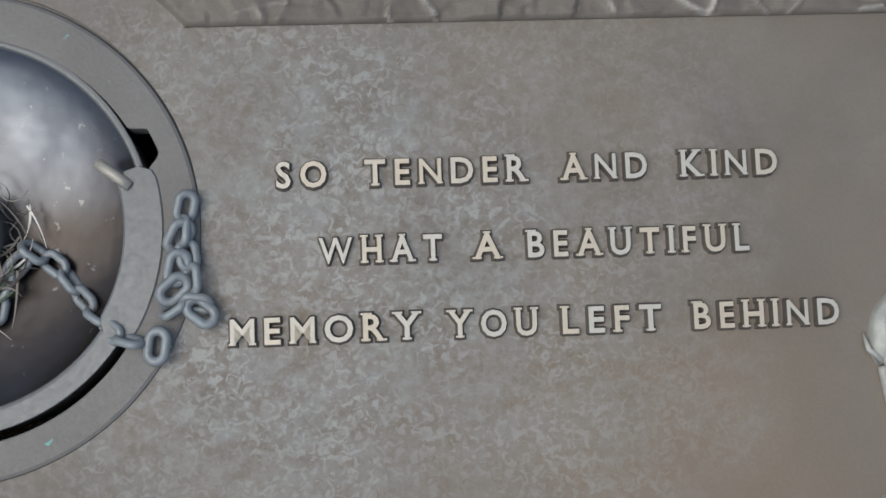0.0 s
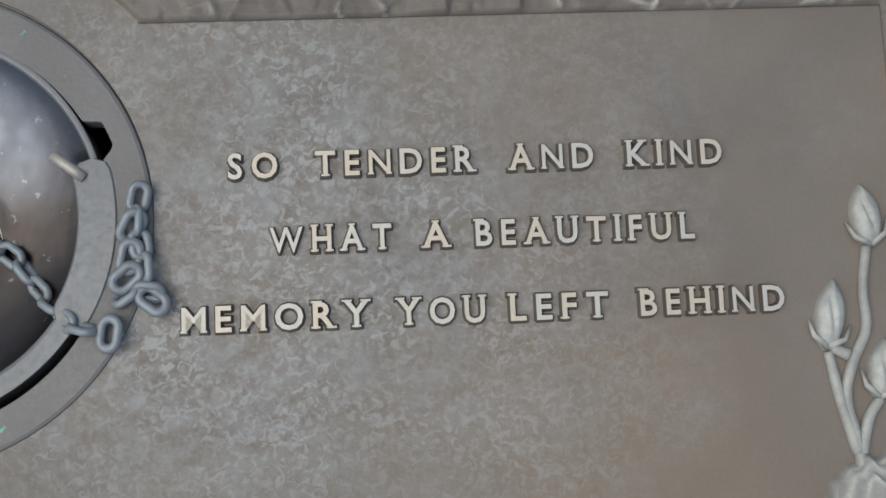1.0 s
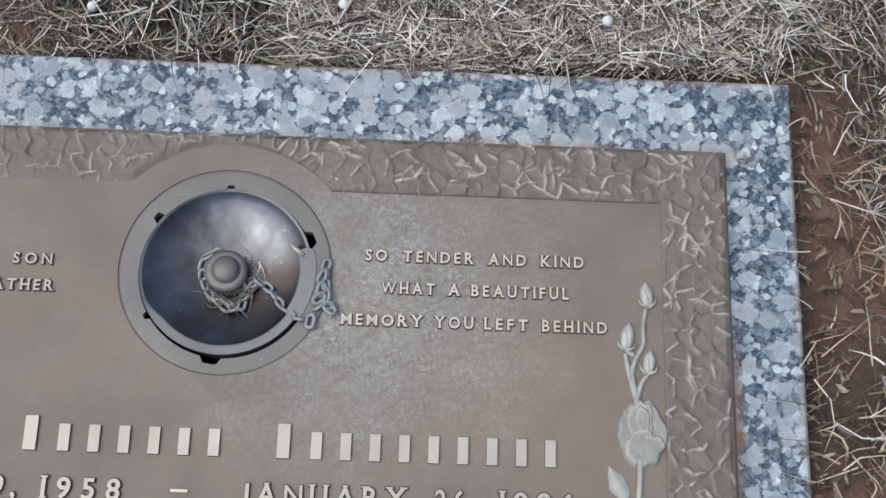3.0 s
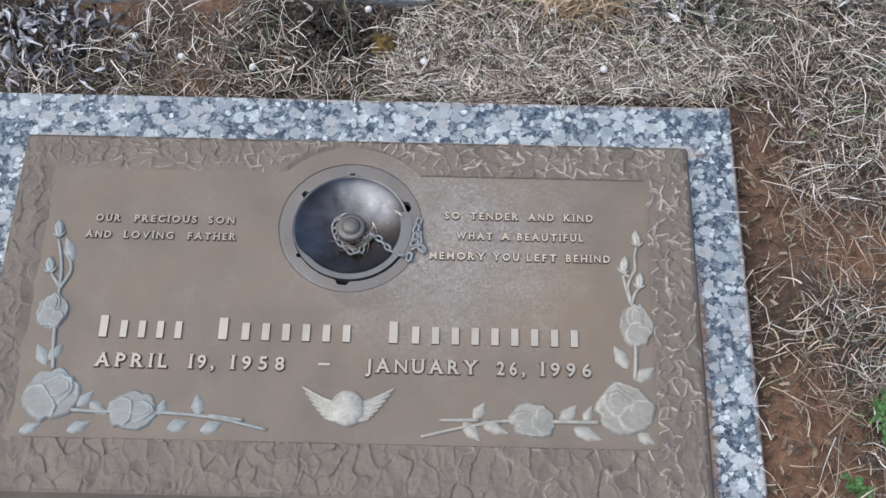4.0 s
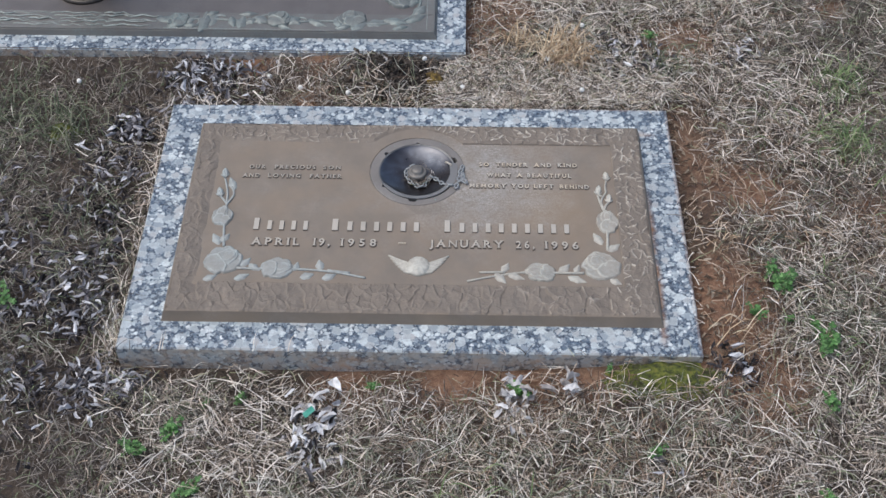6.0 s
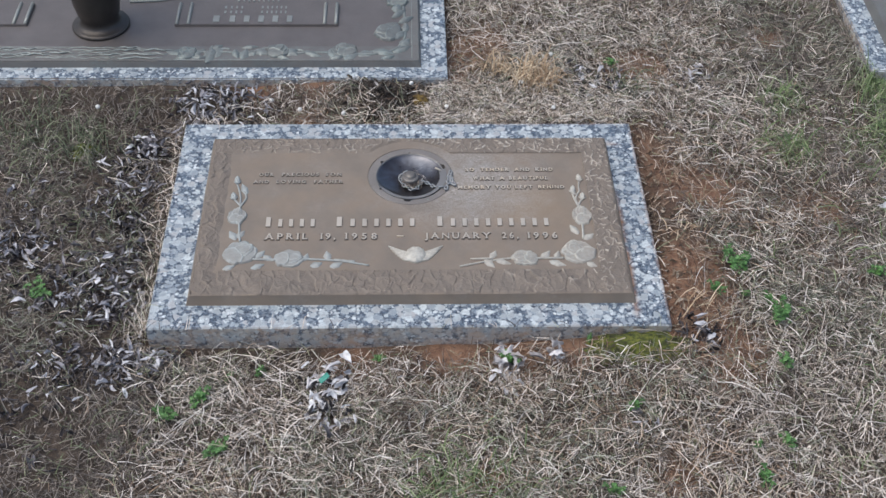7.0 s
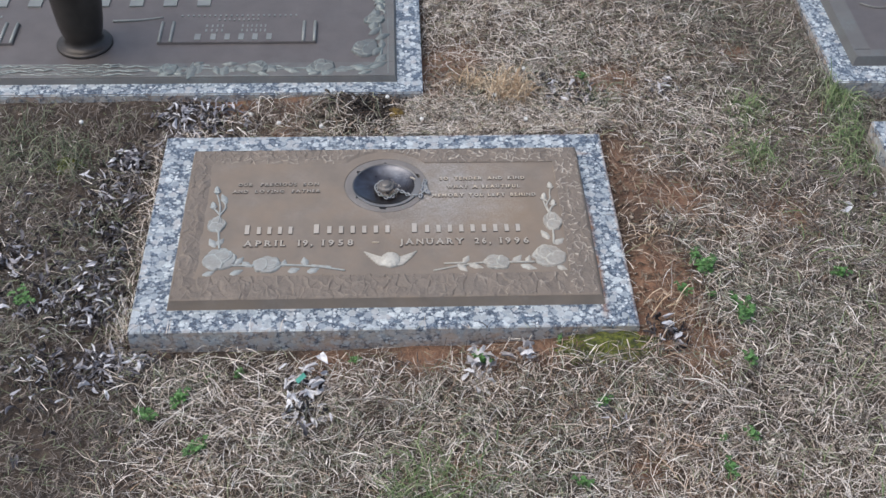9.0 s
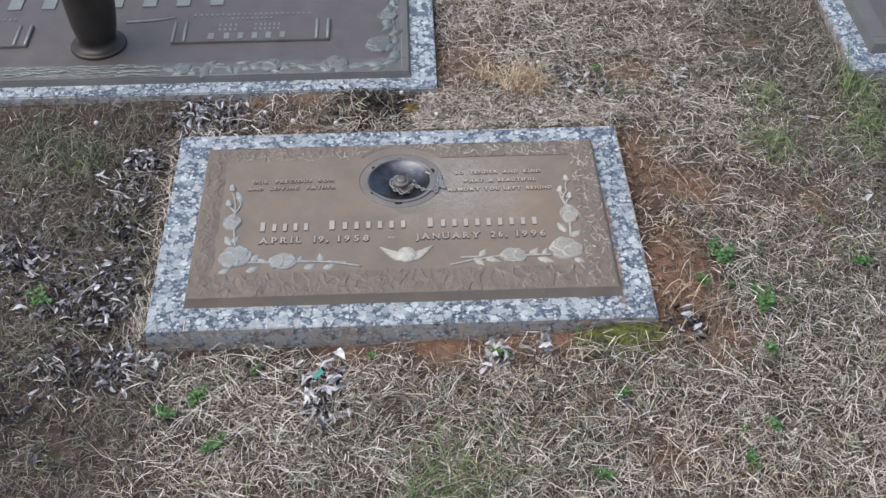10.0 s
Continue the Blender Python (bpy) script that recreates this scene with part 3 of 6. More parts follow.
def wrinkles(plate, field, xs, ys):
    """Torn folds over a border: short forked ridges, steep on one side and sloping off on the other. Gives two maps, the relief and its sharp crests."""
    g = random.Random(12)
    relief, crest = np.zeros((len(xs), len(ys))), np.zeros((len(xs), len(ys)))

    def stroke(x, y, a, length, wide, tall):
        x1, y1 = x + length * math.cos(a), y + length * math.sin(a)
        reach = wide + 0.0005
        i0, i1 = np.searchsorted(xs, [min(x, x1) - reach, max(x, x1) + reach])
        j0, j1 = np.searchsorted(ys, [min(y, y1) - reach, max(y, y1) + reach])
        if i1 > i0 and j1 > j0:
            u, v = xs[i0:i1, None] - x, ys[None, j0:j1] - y
            along = np.clip((u * math.cos(a) + v * math.sin(a)) / length, 0, 1)
            d = np.hypot(u - along * length * math.cos(a), v - along * length * math.sin(a))
            lee = (v * math.cos(a) - u * math.sin(a)) > 0
            fade = tall * (1 - 0.45 * np.abs(2 * along - 1) ** 2)
            slope = np.where(lee, np.clip(1 - d / wide, 0, 1) ** 1.7, np.clip(1 - d / 0.0017, 0, 1))
            relief[i0:i1, j0:j1] = np.maximum(relief[i0:i1, j0:j1], fade * slope)
            crest[i0:i1, j0:j1] = np.maximum(crest[i0:i1, j0:j1], fade * np.clip(1.15 - d / 0.0014, 0, 1))
        return x1, y1
    seeds = []
    for _ in range(5000):
        x, y = g.uniform(plate[0], plate[1]), g.uniform(plate[2], plate[3])
        if field[0] - 0.003 < x < field[1] + 0.003 and field[2] - 0.003 < y < field[3] + 0.003:
            continue
        if any(math.hypot(x - qx, y - qy) < 0.0102 for qx, qy in seeds):
            continue
        seeds.append((x, y))
        broad = x < field[0] or y < field[2]
        if y < field[2] and g.random() < 0.45:
            continue
        a, tall, wide = g.uniform(0, 6.28), g.uniform(0.4, 1.0) * (0.75 if y < field[2] else 1), g.uniform(0.0025, 0.0045) * (1.5 if broad else 1)
        if y < field[2]:
            a = g.choice((1.57, -1.57)) + g.gauss(0, 0.5)
        elif x < field[0]:
            a = g.choice((0.9, 4.0, 2.3, 0.9)) + g.gauss(0, 0.4)
        p = (x, y)
        for k in range(g.choice((1, 2, 2, 3))):
            length = g.uniform(0.004, 0.0105) * (1.35 if broad else 1)
            p = stroke(*p, a, length, wide, tall)
            if g.random() < 0.25:
                stroke(*p, a + g.choice((-1, 1)) * g.uniform(0.7, 1.4), length * 0.6, wide * 0.8, tall * 0.8)
            a += g.choice((-1, 1)) * g.uniform(0.3, 1.1)
    return relief, crest


def cast_border(name, plate, field, parent, mat, height=0.0022, amp=0.0026, ring=None, step=0.00075, label=""):
    """A raised margin with torn, wrinkled relief. It thins out round the vase ring, if there is one."""
    px0, px1, py0, py1 = plate
    fx0, fx1, fy0, fy1 = field

    def axis(marks):
        out = []
        for a, c in zip(marks, marks[1:]):
            k = max(1, round((c - a) / step))
            out += [a + (c - a) * i / k for i in range(k)]
        return out + [marks[-1]]
    xs, ys = axis([px0, fx0, fx1, px1]), axis([py0, fy0, fy1, py1])
    index, verts, faces, wear = {}, [], [], []
    ridge, crease = wrinkles(plate, field, np.array(xs), np.array(ys))

    def vert(i, j):
        if (i, j) not in index:
            x, y = xs[i], ys[j]
            slack = min(1.0, max(0.0, (fx0 + 0.004 - x) / 0.01, (fy0 + 0.004 - y) / 0.01) * (1 if x < fx1 - 0.01 else 0))
            facet, fold = crumple(x, y, 0.0108) if slack < 0.5 else crumple(x * 1.2, y * 0.85, 0.019)
            fold *= 1 - 0.35 * slack
            crest = max(0.8 * crease[i, j], 0.92 * fold ** 1.5)
            deep = min(1, max(0, (fy0 - y) / 0.012))
            h = height + (0.0030 + 0.0016 * slack) * facet + 0.0011 * fold + amp * 0.75 * ridge[i, j] + 0.0010 * deep * noise.noise(Vector((x * 75, y * 55, 9))) + 0.0007 * noise.noise(Vector((x * 45, y * 45, 3))) + 0.0005 * noise.noise(Vector((x * 170, y * 170, 1))) + 0.0003 * noise.noise(Vector((x * 420, y * 420, 5)))
            edge = min(x - px0, px1 - x, y - py0, py1 - y)
            h -= 0.0016 * max(0.0, 1 - edge / 0.0028)
            inner = min(abs(x - fx0) if fy0 <= y <= fy1 else 1, abs(x - fx1) if fy0 <= y <= fy1 else 1, abs(y - fy0) if fx0 <= x <= fx1 else 1, abs(y - fy1) if fx0 <= x <= fx1 else 1)
            soft = min(abs(x - fx0) if x <= fx0 else 9, abs(y - fy1) if y >= fy1 and x < 0 else 9)
            if x <= fx0 and not fy0 <= y <= fy1:
                soft = math.hypot(fx0 - x, max(y - fy1, 1.5 * (fy0 - y)))
            blend = 0.007 if x > fx0 else 0.016 + 0.011 * noise.noise(Vector((x * 30, y * 30, 4)))
            if soft < blend:
                h = -0.0005 + (h + 0.0005) * (soft / blend)
            if inner < 1e-6:
                h = min(h, height * 0.3)
            if ring:
                d = math.hypot(x - ring[0], y - ring[1])
                k = min(1.0, max(0.0, (d - ring[2]) / (0.0016 if x > 0.025 else 0.0016 + 0.0001 * min(60, (0.025 - x) * 1500))))
                h = -0.0005 + (h + 0.0005) * k * k * (3 - 2 * k)
                crest *= k
            index[i, j] = len(verts)
            verts.append((x, y, h))
            rub = 0.22 + 0.78 * min(1, max(0, (x - 0.02) / 0.2)) * min(1, max(0, (y + 0.20) / 0.06)) if y < 0.12 else 0.30 + 0.70 * min(1, max(0, (x + 0.28) / 0.3))
            wear.append(rub * min(1.0, max(0.0, (crest - 0.2) * 1.7)))
        return index[i, j]
    for i in range(len(xs) - 1):
        for j in range(len(ys) - 1):
            cx, cy = (xs[i] + xs[i + 1]) / 2, (ys[j] + ys[j + 1]) / 2
            if fx0 < cx < fx1 and fy0 < cy < fy1:
                continue
            if ring and math.hypot(cx - ring[0], cy - ring[1]) < 0.0660:
                continue
            faces.append((vert(i, j), vert(i + 1, j), vert(i + 1, j + 1), vert(i, j + 1)))
    # the inner step down to the field
    loop = [(fx0, fy0), (fx1, fy0), (fx1, fy1), (fx0, fy1)]
    for (ax, ay), (bx, by) in zip(loop, loop[1:] + loop[:1]):
        k = len(verts)
        if ring and ax == bx == fx0:
            continue
        if ring and ay == by == fy1:
            for s0, s1 in ((ax, ring[0] + 0.0605),):
                k = len(verts)
                verts += [(s0, ay, height * 0.3), (s1, by, height * 0.3), (s1, by, -0.0005), (s0, ay, -0.0005)]
                faces.append((k, k + 1, k + 2, k + 3))
            continue
        verts += [(ax, ay, height * 0.3), (bx, by, height * 0.3), (bx, by, -0.0005), (ax, ay, -0.0005)]
        faces.append((k, k + 1, k + 2, k + 3))
    ob = mesh_part(name, verts, faces, mat, parent, label)
    return set_wear(ob, wear + [0.0] * (len(verts) - len(wear)))


def plate_skirt(plate, parent, mat, top=0.0022, foot=-0.0142, out=0.0056):
    x0, x1, y0, y1 = plate
    bm = bmesh.new()
    loops = []
    for z, g in ((top - 0.0004, -0.0012), (top - 0.0016, 0.0004), (foot + 0.003, out * 0.8), (foot, out)):
        loops.append([bm.verts.new((x, y, z)) for x, y in ((x0 - g, y0 - g), (x1 + g, y0 - g), (x1 + g, y1 + g), (x0 - g, y1 + g))])
    for a, c in zip(loops, loops[1:]):
        for k in range(4):
            bm.faces.new((a[k], c[k], c[(k + 1) % 4], a[(k + 1) % 4]))
    return part("plate_edge", bm, mat, parent)


def field_sheet(rect, parent, mat, hole=None, z=0.0):
    """The flat background of a plaque, with a round hole where a vase sits."""
    x0, x1, y0, y1 = rect
    if not hole:
        bm = bmesh.new()
        box(bm, x0, x1, y0, y1, -0.012, z)
        return part("field", bm, mat, parent)
    cx, cy, r = hole
    angles = sorted([2 * math.pi * k / 96 for k in range(96)] + [math.atan2(y - cy, x - cx) % (2 * math.pi) for x in (x0, x1) for y in (y0, y1)])
    verts, faces = [], []
    for a in angles:
        c, s = math.cos(a), math.sin(a)
        t = min(((x1 - cx) / c if c > 1e-9 else (x0 - cx) / c if c < -1e-9 else 9), ((y1 - cy) / s if s > 1e-9 else (y0 - cy) / s if s < -1e-9 else 9))
        verts += [(cx + r * c, cy + r * s, z), (cx + t * c, cy + t * s, z), (cx + r * c, cy + r * s, -0.012)]
    n = len(angles)
    for k in range(n):
        j = (k + 1) % n
        faces += [(3 * k, 3 * k + 1, 3 * j + 1, 3 * j), (3 * k, 3 * j, 3 * j + 2, 3 * k + 2)]
    return mesh_part("field", verts, faces, mat, parent, smooth=False)


# ---- raised lettering ----
GLYPHS = {}


def glyph(ch):
    """One letter of the built-in font as a solid 1 high, with small slab serifs on its straight ends."""
    if ch in GLYPHS:
        return GLYPHS[ch]
    cu = bpy.data.curves.new("glyph", "FONT")
    cu.body, cu.size, cu.resolution_u, cu.offset = ch, 1.0, 3, 0.009 if ch in "MWN" else 0.020
    ob = bpy.data.objects.new("glyph", cu)
    scene.collection.objects.link(ob)
    bpy.context.view_layer.update()
    me = bpy.data.meshes.new_from_object(ob.evaluated_get(bpy.context.evaluated_depsgraph_get()))
    bpy.data.objects.remove(ob)
    bm = bmesh.new()
    bm.from_mesh(me)
    bmesh.ops.remove_doubles(bm, verts=bm.verts[:], dist=0.0005)
    cap = 0.729
    shape = [[(v.co.x / cap, v.co.y / cap) for v in f.verts] for f in bm.faces]
    rim = []
    for e in bm.edges:
        if len(e.link_faces) == 1:
            a, c = (v.co / cap for v in e.verts)
            mid = e.link_faces[0].calc_center_median() / cap
            d = (c - a).normalized()
            out = Vector((d.y, -d.x, 0))
            if out.dot((a + c) / 2 - mid) < 0:
                out = -out
            rim.append(((a.x, a.y), (c.x, c.y), (out.x, out.y)))
    bm.free()
    xs = [x for f in shape for x, _ in f]
    serifs = []
    if ch in "ABDEFHIKLMNPRTUWXY1":
        for (ax, ay), (bx, by), _ in rim:
            if abs(ay - by) < 0.02 and 0.06 < abs(ax - bx) < 0.34 and (min(abs(ay), abs(by)) < 0.04 or abs(ay - 1) < 0.05):
                lo, hi = sorted((ax, bx))
                over = 0.05 if ch in "MNW" else 0.075
                serifs.append((lo - over, hi + over, -0.015 if ay < 0.5 else 0.94, 0.06 if ay < 0.5 else 1.015))
    GLYPHS[ch] = shape, rim, serifs, min(xs), max(xs)
    return GLYPHS[ch]


def letter_mesh(ch, cap, depth):
    shape, rim, serifs, lo, hi = glyph(ch)
    verts, faces = [], []
    for f in shape:
        k = len(verts)
        verts += [((x - lo) * cap, y * cap, depth) for x, y in f]
        faces.append(tuple(range(k, k + len(f))))
    for x0, x1, y0, y1 in serifs:
        k = len(verts)
        d = depth - 0.00012
        verts += [((x - lo) * cap, y * cap, d) for x, y in ((x0, y0), (x1, y0), (x1, y1), (x0, y1))]
        faces.append((k, k + 1, k + 2, k + 3))
    fronts = len(faces)
    g = 0.045 * 0.0105 / cap + 0.035
    for (ax, ay), (bx, by), (ox, oy) in rim:
        k = len(verts)
        tx, ty = (bx - ax), (by - ay)
        t = g / max(1e-6, math.hypot(tx, ty))
        tx, ty = tx * t * 0.5, ty * t * 0.5
        verts += [((ax - lo) * cap, ay * cap, depth), ((bx - lo) * cap, by * cap, depth), ((bx + ox * g + tx - lo) * cap, (by + oy * g + ty) * cap, -0.0004), ((ax + ox * g - tx - lo) * cap, (ay + oy * g - ty) * cap, -0.0004)]
        faces.append((k, k + 1, k + 2, k + 3))
    for x0, x1, y0, y1 in serifs:
        k = len(verts)
        d = depth - 0.00014
        verts += [((x + sx * g * e - lo) * cap, (y + sy * g * e) * cap, z) for z, e in ((-0.0004, 1), (d, 0)) for x, y, sx, sy in ((x0, y0, -1, -1), (x1, y0, 1, -1), (x1, y1, 1, 1), (x0, y1, -1, 1))]
        faces += [tuple(k + i for i in q) for q in ((0, 1, 5, 4), (1, 2, 6, 5), (2, 3, 7, 6), (3, 0, 4, 7))]
    me = bpy.data.meshes.new("letter")
    me.from_pydata(verts, [], faces)
    me.polygons.foreach_set("material_index", [0 if i < fronts else 1 for i in range(len(faces))])
    return me, (hi - lo) * cap


LETTER_MESHES = {}


def word(text, x0, x1, y, cap, parent, mat, depth=0.0020):
    """Raised letters that fill x0 to x1 on the baseline y, each a mesh of its own under its line."""
    made = []
    for ch in text:
        key = (ch, cap, depth, mat.name)
        if key not in LETTER_MESHES:
            me, w = letter_mesh(ch, cap, depth)
            me.materials.append(mat)
            me.materials.append(BRONZE_SIDE)
            LETTER_MESHES[key] = me, w
        made.append(LETTER_MESHES[key])
    total = sum(w for _, w in made)
    n = len(made)
    squeeze, space = 1.0, 0.0
    if n > 1:
        squeeze = min(1.0, max(0.62, (x1 - x0 - 0.36 * cap * (n - 1)) / total))
        space = (x1 - x0 - total * squeeze) / (n - 1)
    x = x0
    for (me, w), ch in zip(made, text):
        ob = new("letter", me)
        ob.parent = parent
        ob.location = (x, y, 0)
        ob.scale = (squeeze, 1, 1)
        x += w * squeeze + space


def inscription(lines, parent, mat, depth=0.0020):
    for y, cap, words in lines:
        holder = new("inscription_line")
        holder.empty_display_size = 0.01
        holder.parent = parent
        for text, x0, x1 in words:
            word(text, x0, x1, y, cap, holder, mat, depth)


def name_bars(spans, y, cap, small, parent, mat, depth=0.002, name="lettering_bar"):
    """Plain upright bars in place of the raised lettering of a name: x0, x1 and how many, the first taller."""
    holder = new("lettering_line")
    holder.empty_display_size = 0.01
    holder.parent = parent
    for x0, x1, count in spans:
        pitch = (x1 - x0) / (count + 0.15)
        for k in range(count):
            h = cap if k == 0 else small
            a = x0 + pitch * (k + (0.15 if k else 0))
            wide = pitch * (0.46 if k == 0 else 0.40)
            bm = bmesh.new()
            box(bm, a, a + wide, y, y + h, -0.0004, depth, 0.0, 0.0003)
            ob = part(name, bm, mat, holder)
            ob.data.materials.append(BRONZE_SIDE if mat == LETTER_NAME else mat)
            ob.data.polygons.foreach_set("material_index", [0 if q.normal.z > 0.9 else 1 for q in ob.data.polygons])


# ---- roses, buds, leaves and stems in relief ----
def rose(x, y, rx, ry, seed, parent, mat, high=0.0075, turn=0.0):
    """An opening rose: overlapping cupped petals round a tight heart, sculpted as one dome."""
    rng = random.Random(seed)

    def j(v, d=0.06):
        return v + rng.uniform(-d, d)
    # centre, radii, base height, rise and heading of each petal; a later one overlaps where it stands higher
    petals = [(0, 0, 1.0, 1.0, 0.16, 0.10, 90), (j(0.0), j(0.38), 0.74, 0.60, 0.30, 0.16, 90), (j(-0.48), j(-0.02), 0.52, 0.90, 0.38, 0.18, 168), (j(0.48), j(-0.04), 0.52, 0.90, 0.36, 0.18, 12),
              (j(0.0), j(0.26), 0.50, 0.60, 0.54, 0.14, 95), (j(0.03), j(0.36), 0.28, 0.38, 0.64, 0.14, 60), (j(-0.10), j(-0.42), 0.62, 0.50, 0.52, 0.18, 110), (j(0.30), j(-0.50), 0.52, 0.44, 0.54, 0.16, 55)]
    ct, st = math.cos(radians(turn)), math.sin(radians(turn))
    p1, p2 = rng.uniform(0, 6.28), rng.uniform(0, 6.28)
    n_r, n_a = 34, 96
    verts, faces, wear = [], [], []
    for i in range(n_r + 1):
        rho = i / n_r
        for k in range(n_a):
            a = 2 * math.pi * k / n_a
            out = 1 + (0.16 + 4.5 * max(0.0, rx - 0.0155)) * noise.noise(Vector((1.7 * math.cos(a), 1.7 * math.sin(a), p1))) + 0.10 * noise.noise(Vector((4.5 * math.cos(a), 4.5 * math.sin(a), p2)))
            u, v = rho * math.cos(a), rho * math.sin(a)
            best, rub = 0.0, 0.0
            for q, (cx, cy, px, py, base, lip, aim) in enumerate(petals):
                du, dv = (u - cx) / px, (v - cy) / py
                t = math.atan2(dv, du)
                d = math.hypot(du, dv) / (1 + 0.05 * math.sin(3 * t + q * 2.1 + p1) + 0.03 * math.sin(7 * t + q))
                if d < 1 or q == 0:
                    rise = du * math.cos(radians(aim)) + dv * math.sin(radians(aim))
                    level = base + lip * (rise * abs(rise) ** 0.4) + 0.07 * max(0.0, rise) * d ** 6 - 0.05 * d * d
                    if level > best:
                        best, rub = level, 0.34 + 0.66 * min(1.0, max(0.0, (d - 0.76) / 0.14)) * (0.55 + 0.45 * max(0.0, rise))
            h = high * best * min(1.0, 7 * (1 - rho) + 0.25) * (0.72 + 0.28 * math.sqrt(max(0, 1 - rho * rho)))
            lx, ly = rx * out * u, ry * out * v
            verts.append((x + ct * lx - st * ly, y + st * lx + ct * ly, h if i < n_r else -0.0006))
            wear.append(rub if rho < 0.93 else 0.25)
    for i in range(n_r):
        for k in range(n_a):
            j2 = (k + 1) % n_a
            faces.append((i * n_a + k, (i + 1) * n_a + k, (i + 1) * n_a + j2, i * n_a + j2))
    return set_wear(mesh_part("rose", verts, faces, mat, parent), wear)


def leaf_relief(x, y, length, width, angle, parent, mat, high=0.0026, name="leaf", lobes=0.10):
    n, verts, faces = 12, [], []
    ca, sa = math.cos(radians(angle)), math.sin(radians(angle))
    cols = (-1, -0.55, -0.12, 0, 0.12, 0.55, 1)
    heights = (-0.0006, 0.78, 0.84, 0.95, 0.84, 0.78, -0.0006)
    for i in range(n + 1):
        s = i / n
        w = width * 0.5 * (math.sin(math.pi * s ** 0.8) ** 0.85 if 0 < s < 1 else 0.02)
        for c, h in zip(cols, heights):
            u, v = (s - 0.5) * length, c * w * (1 + lobes * math.sin(15 * s + c)) + 2.0 * max(0.0, lobes - 0.1) * length * (s - 0.5) ** 2
            z = h if h < 0 else high * h * (0.25 + 0.75 * math.sin(math.pi * min(1, max(0, s * 0.9 + 0.05))))
            verts.append((x + ca * u - sa * v, y + sa * u + ca * v, z))
    m = len(cols)
    for i in range(n):
        for k in range(m - 1):
            faces.append((i * m + k, (i + 1) * m + k, (i + 1) * m + k + 1, i * m + k + 1))
    return set_wear(mesh_part(name, verts, faces, mat, parent), [0.2 if v[2] < 0 else 0.75 for v in verts])


def bud_relief(x, y, length, width, angle, parent, mat):
    """A closed bud: a pointed swelling with a twisted petal edge and two sepals at its foot."""
    n_r, n_a, verts, faces = 8, 32, [], []
    ca, sa = math.cos(radians(angle)), math.sin(radians(angle))
    for i in range(n_r + 1):
        rho = i / n_r
        for k in range(n_a):
            a = 2 * math.pi * k / n_a
            u = math.cos(a) * length * 0.5 * rho
            pinch = 1 - 0.75 * max(0, math.cos(a)) ** 3
            v = math.sin(a) * width * 0.5 * rho * pinch
            crease = 0.25 * math.exp(-((v - 0.12 * width * math.sin(u / length * 5)) / (0.07 * width)) ** 2)
            h = 0.0042 * (math.sqrt(max(0, 1 - rho ** 2)) - crease * (1 - rho)) - (0.0006 if i == n_r else 0)
            verts.append((x + ca * u - sa * v, y + sa * u + ca * v, h))
    for i in range(n_r):
        for k in range(n_a):
            j = (k + 1) % n_a
            faces.append((i * n_a + k, (i + 1) * n_a + k, (i + 1) * n_a + j, i * n_a + j))
    for side in (-1, 1):
        fx, fy = x - ca * length * 0.42, y - sa * length * 0.42
        a = radians(angle + side * 62)
        v, f = tube([(fx, fy, 0.0014), (fx + 0.0048 * math.cos(a), fy + 0.0048 * math.sin(a), 0.0022), (fx + 0.0088 * math.cos(a - side * 0.35), fy + 0.0088 * math.sin(a - side * 0.35), 0.001)], 0.0013, 6, 0.75)
        k = len(verts)
        verts += [tuple(p) for p in v]
        faces += [tuple(i + k for i in q) for q in f]
    return set_wear(mesh_part("bud", verts, faces, mat, parent), [min(1, max(0.15, v[2] / 0.003)) for v in verts])


def stem_relief(points, parent, mat, radius=0.0018, taper=0.25):
    pts = []
    for i in range(len(points) - 1):
        a, c = Vector((*points[i], 0)), Vector((*points[i + 1], 0))
        before = Vector((*points[max(i - 1, 0)], 0))
        after = Vector((*points[min(i + 2, len(points) - 1)], 0))
        for k in range(6):
            t = k / 6
            pts.append(0.5 * ((2 * a) + (c - before) * t + (2 * before - 5 * a + 4 * c - after) * t * t + (3 * a - before - 3 * c + after) * t ** 3))
    pts.append(Vector((*points[-1], 0)))
    pts = [p + Vector((0, 0, 0.0008)) for p in pts]
    v, f = tube(pts, radius, 8, taper)
    return set_wear(mesh_part("stem", v, f, mat, parent), [0.7] * len(v))


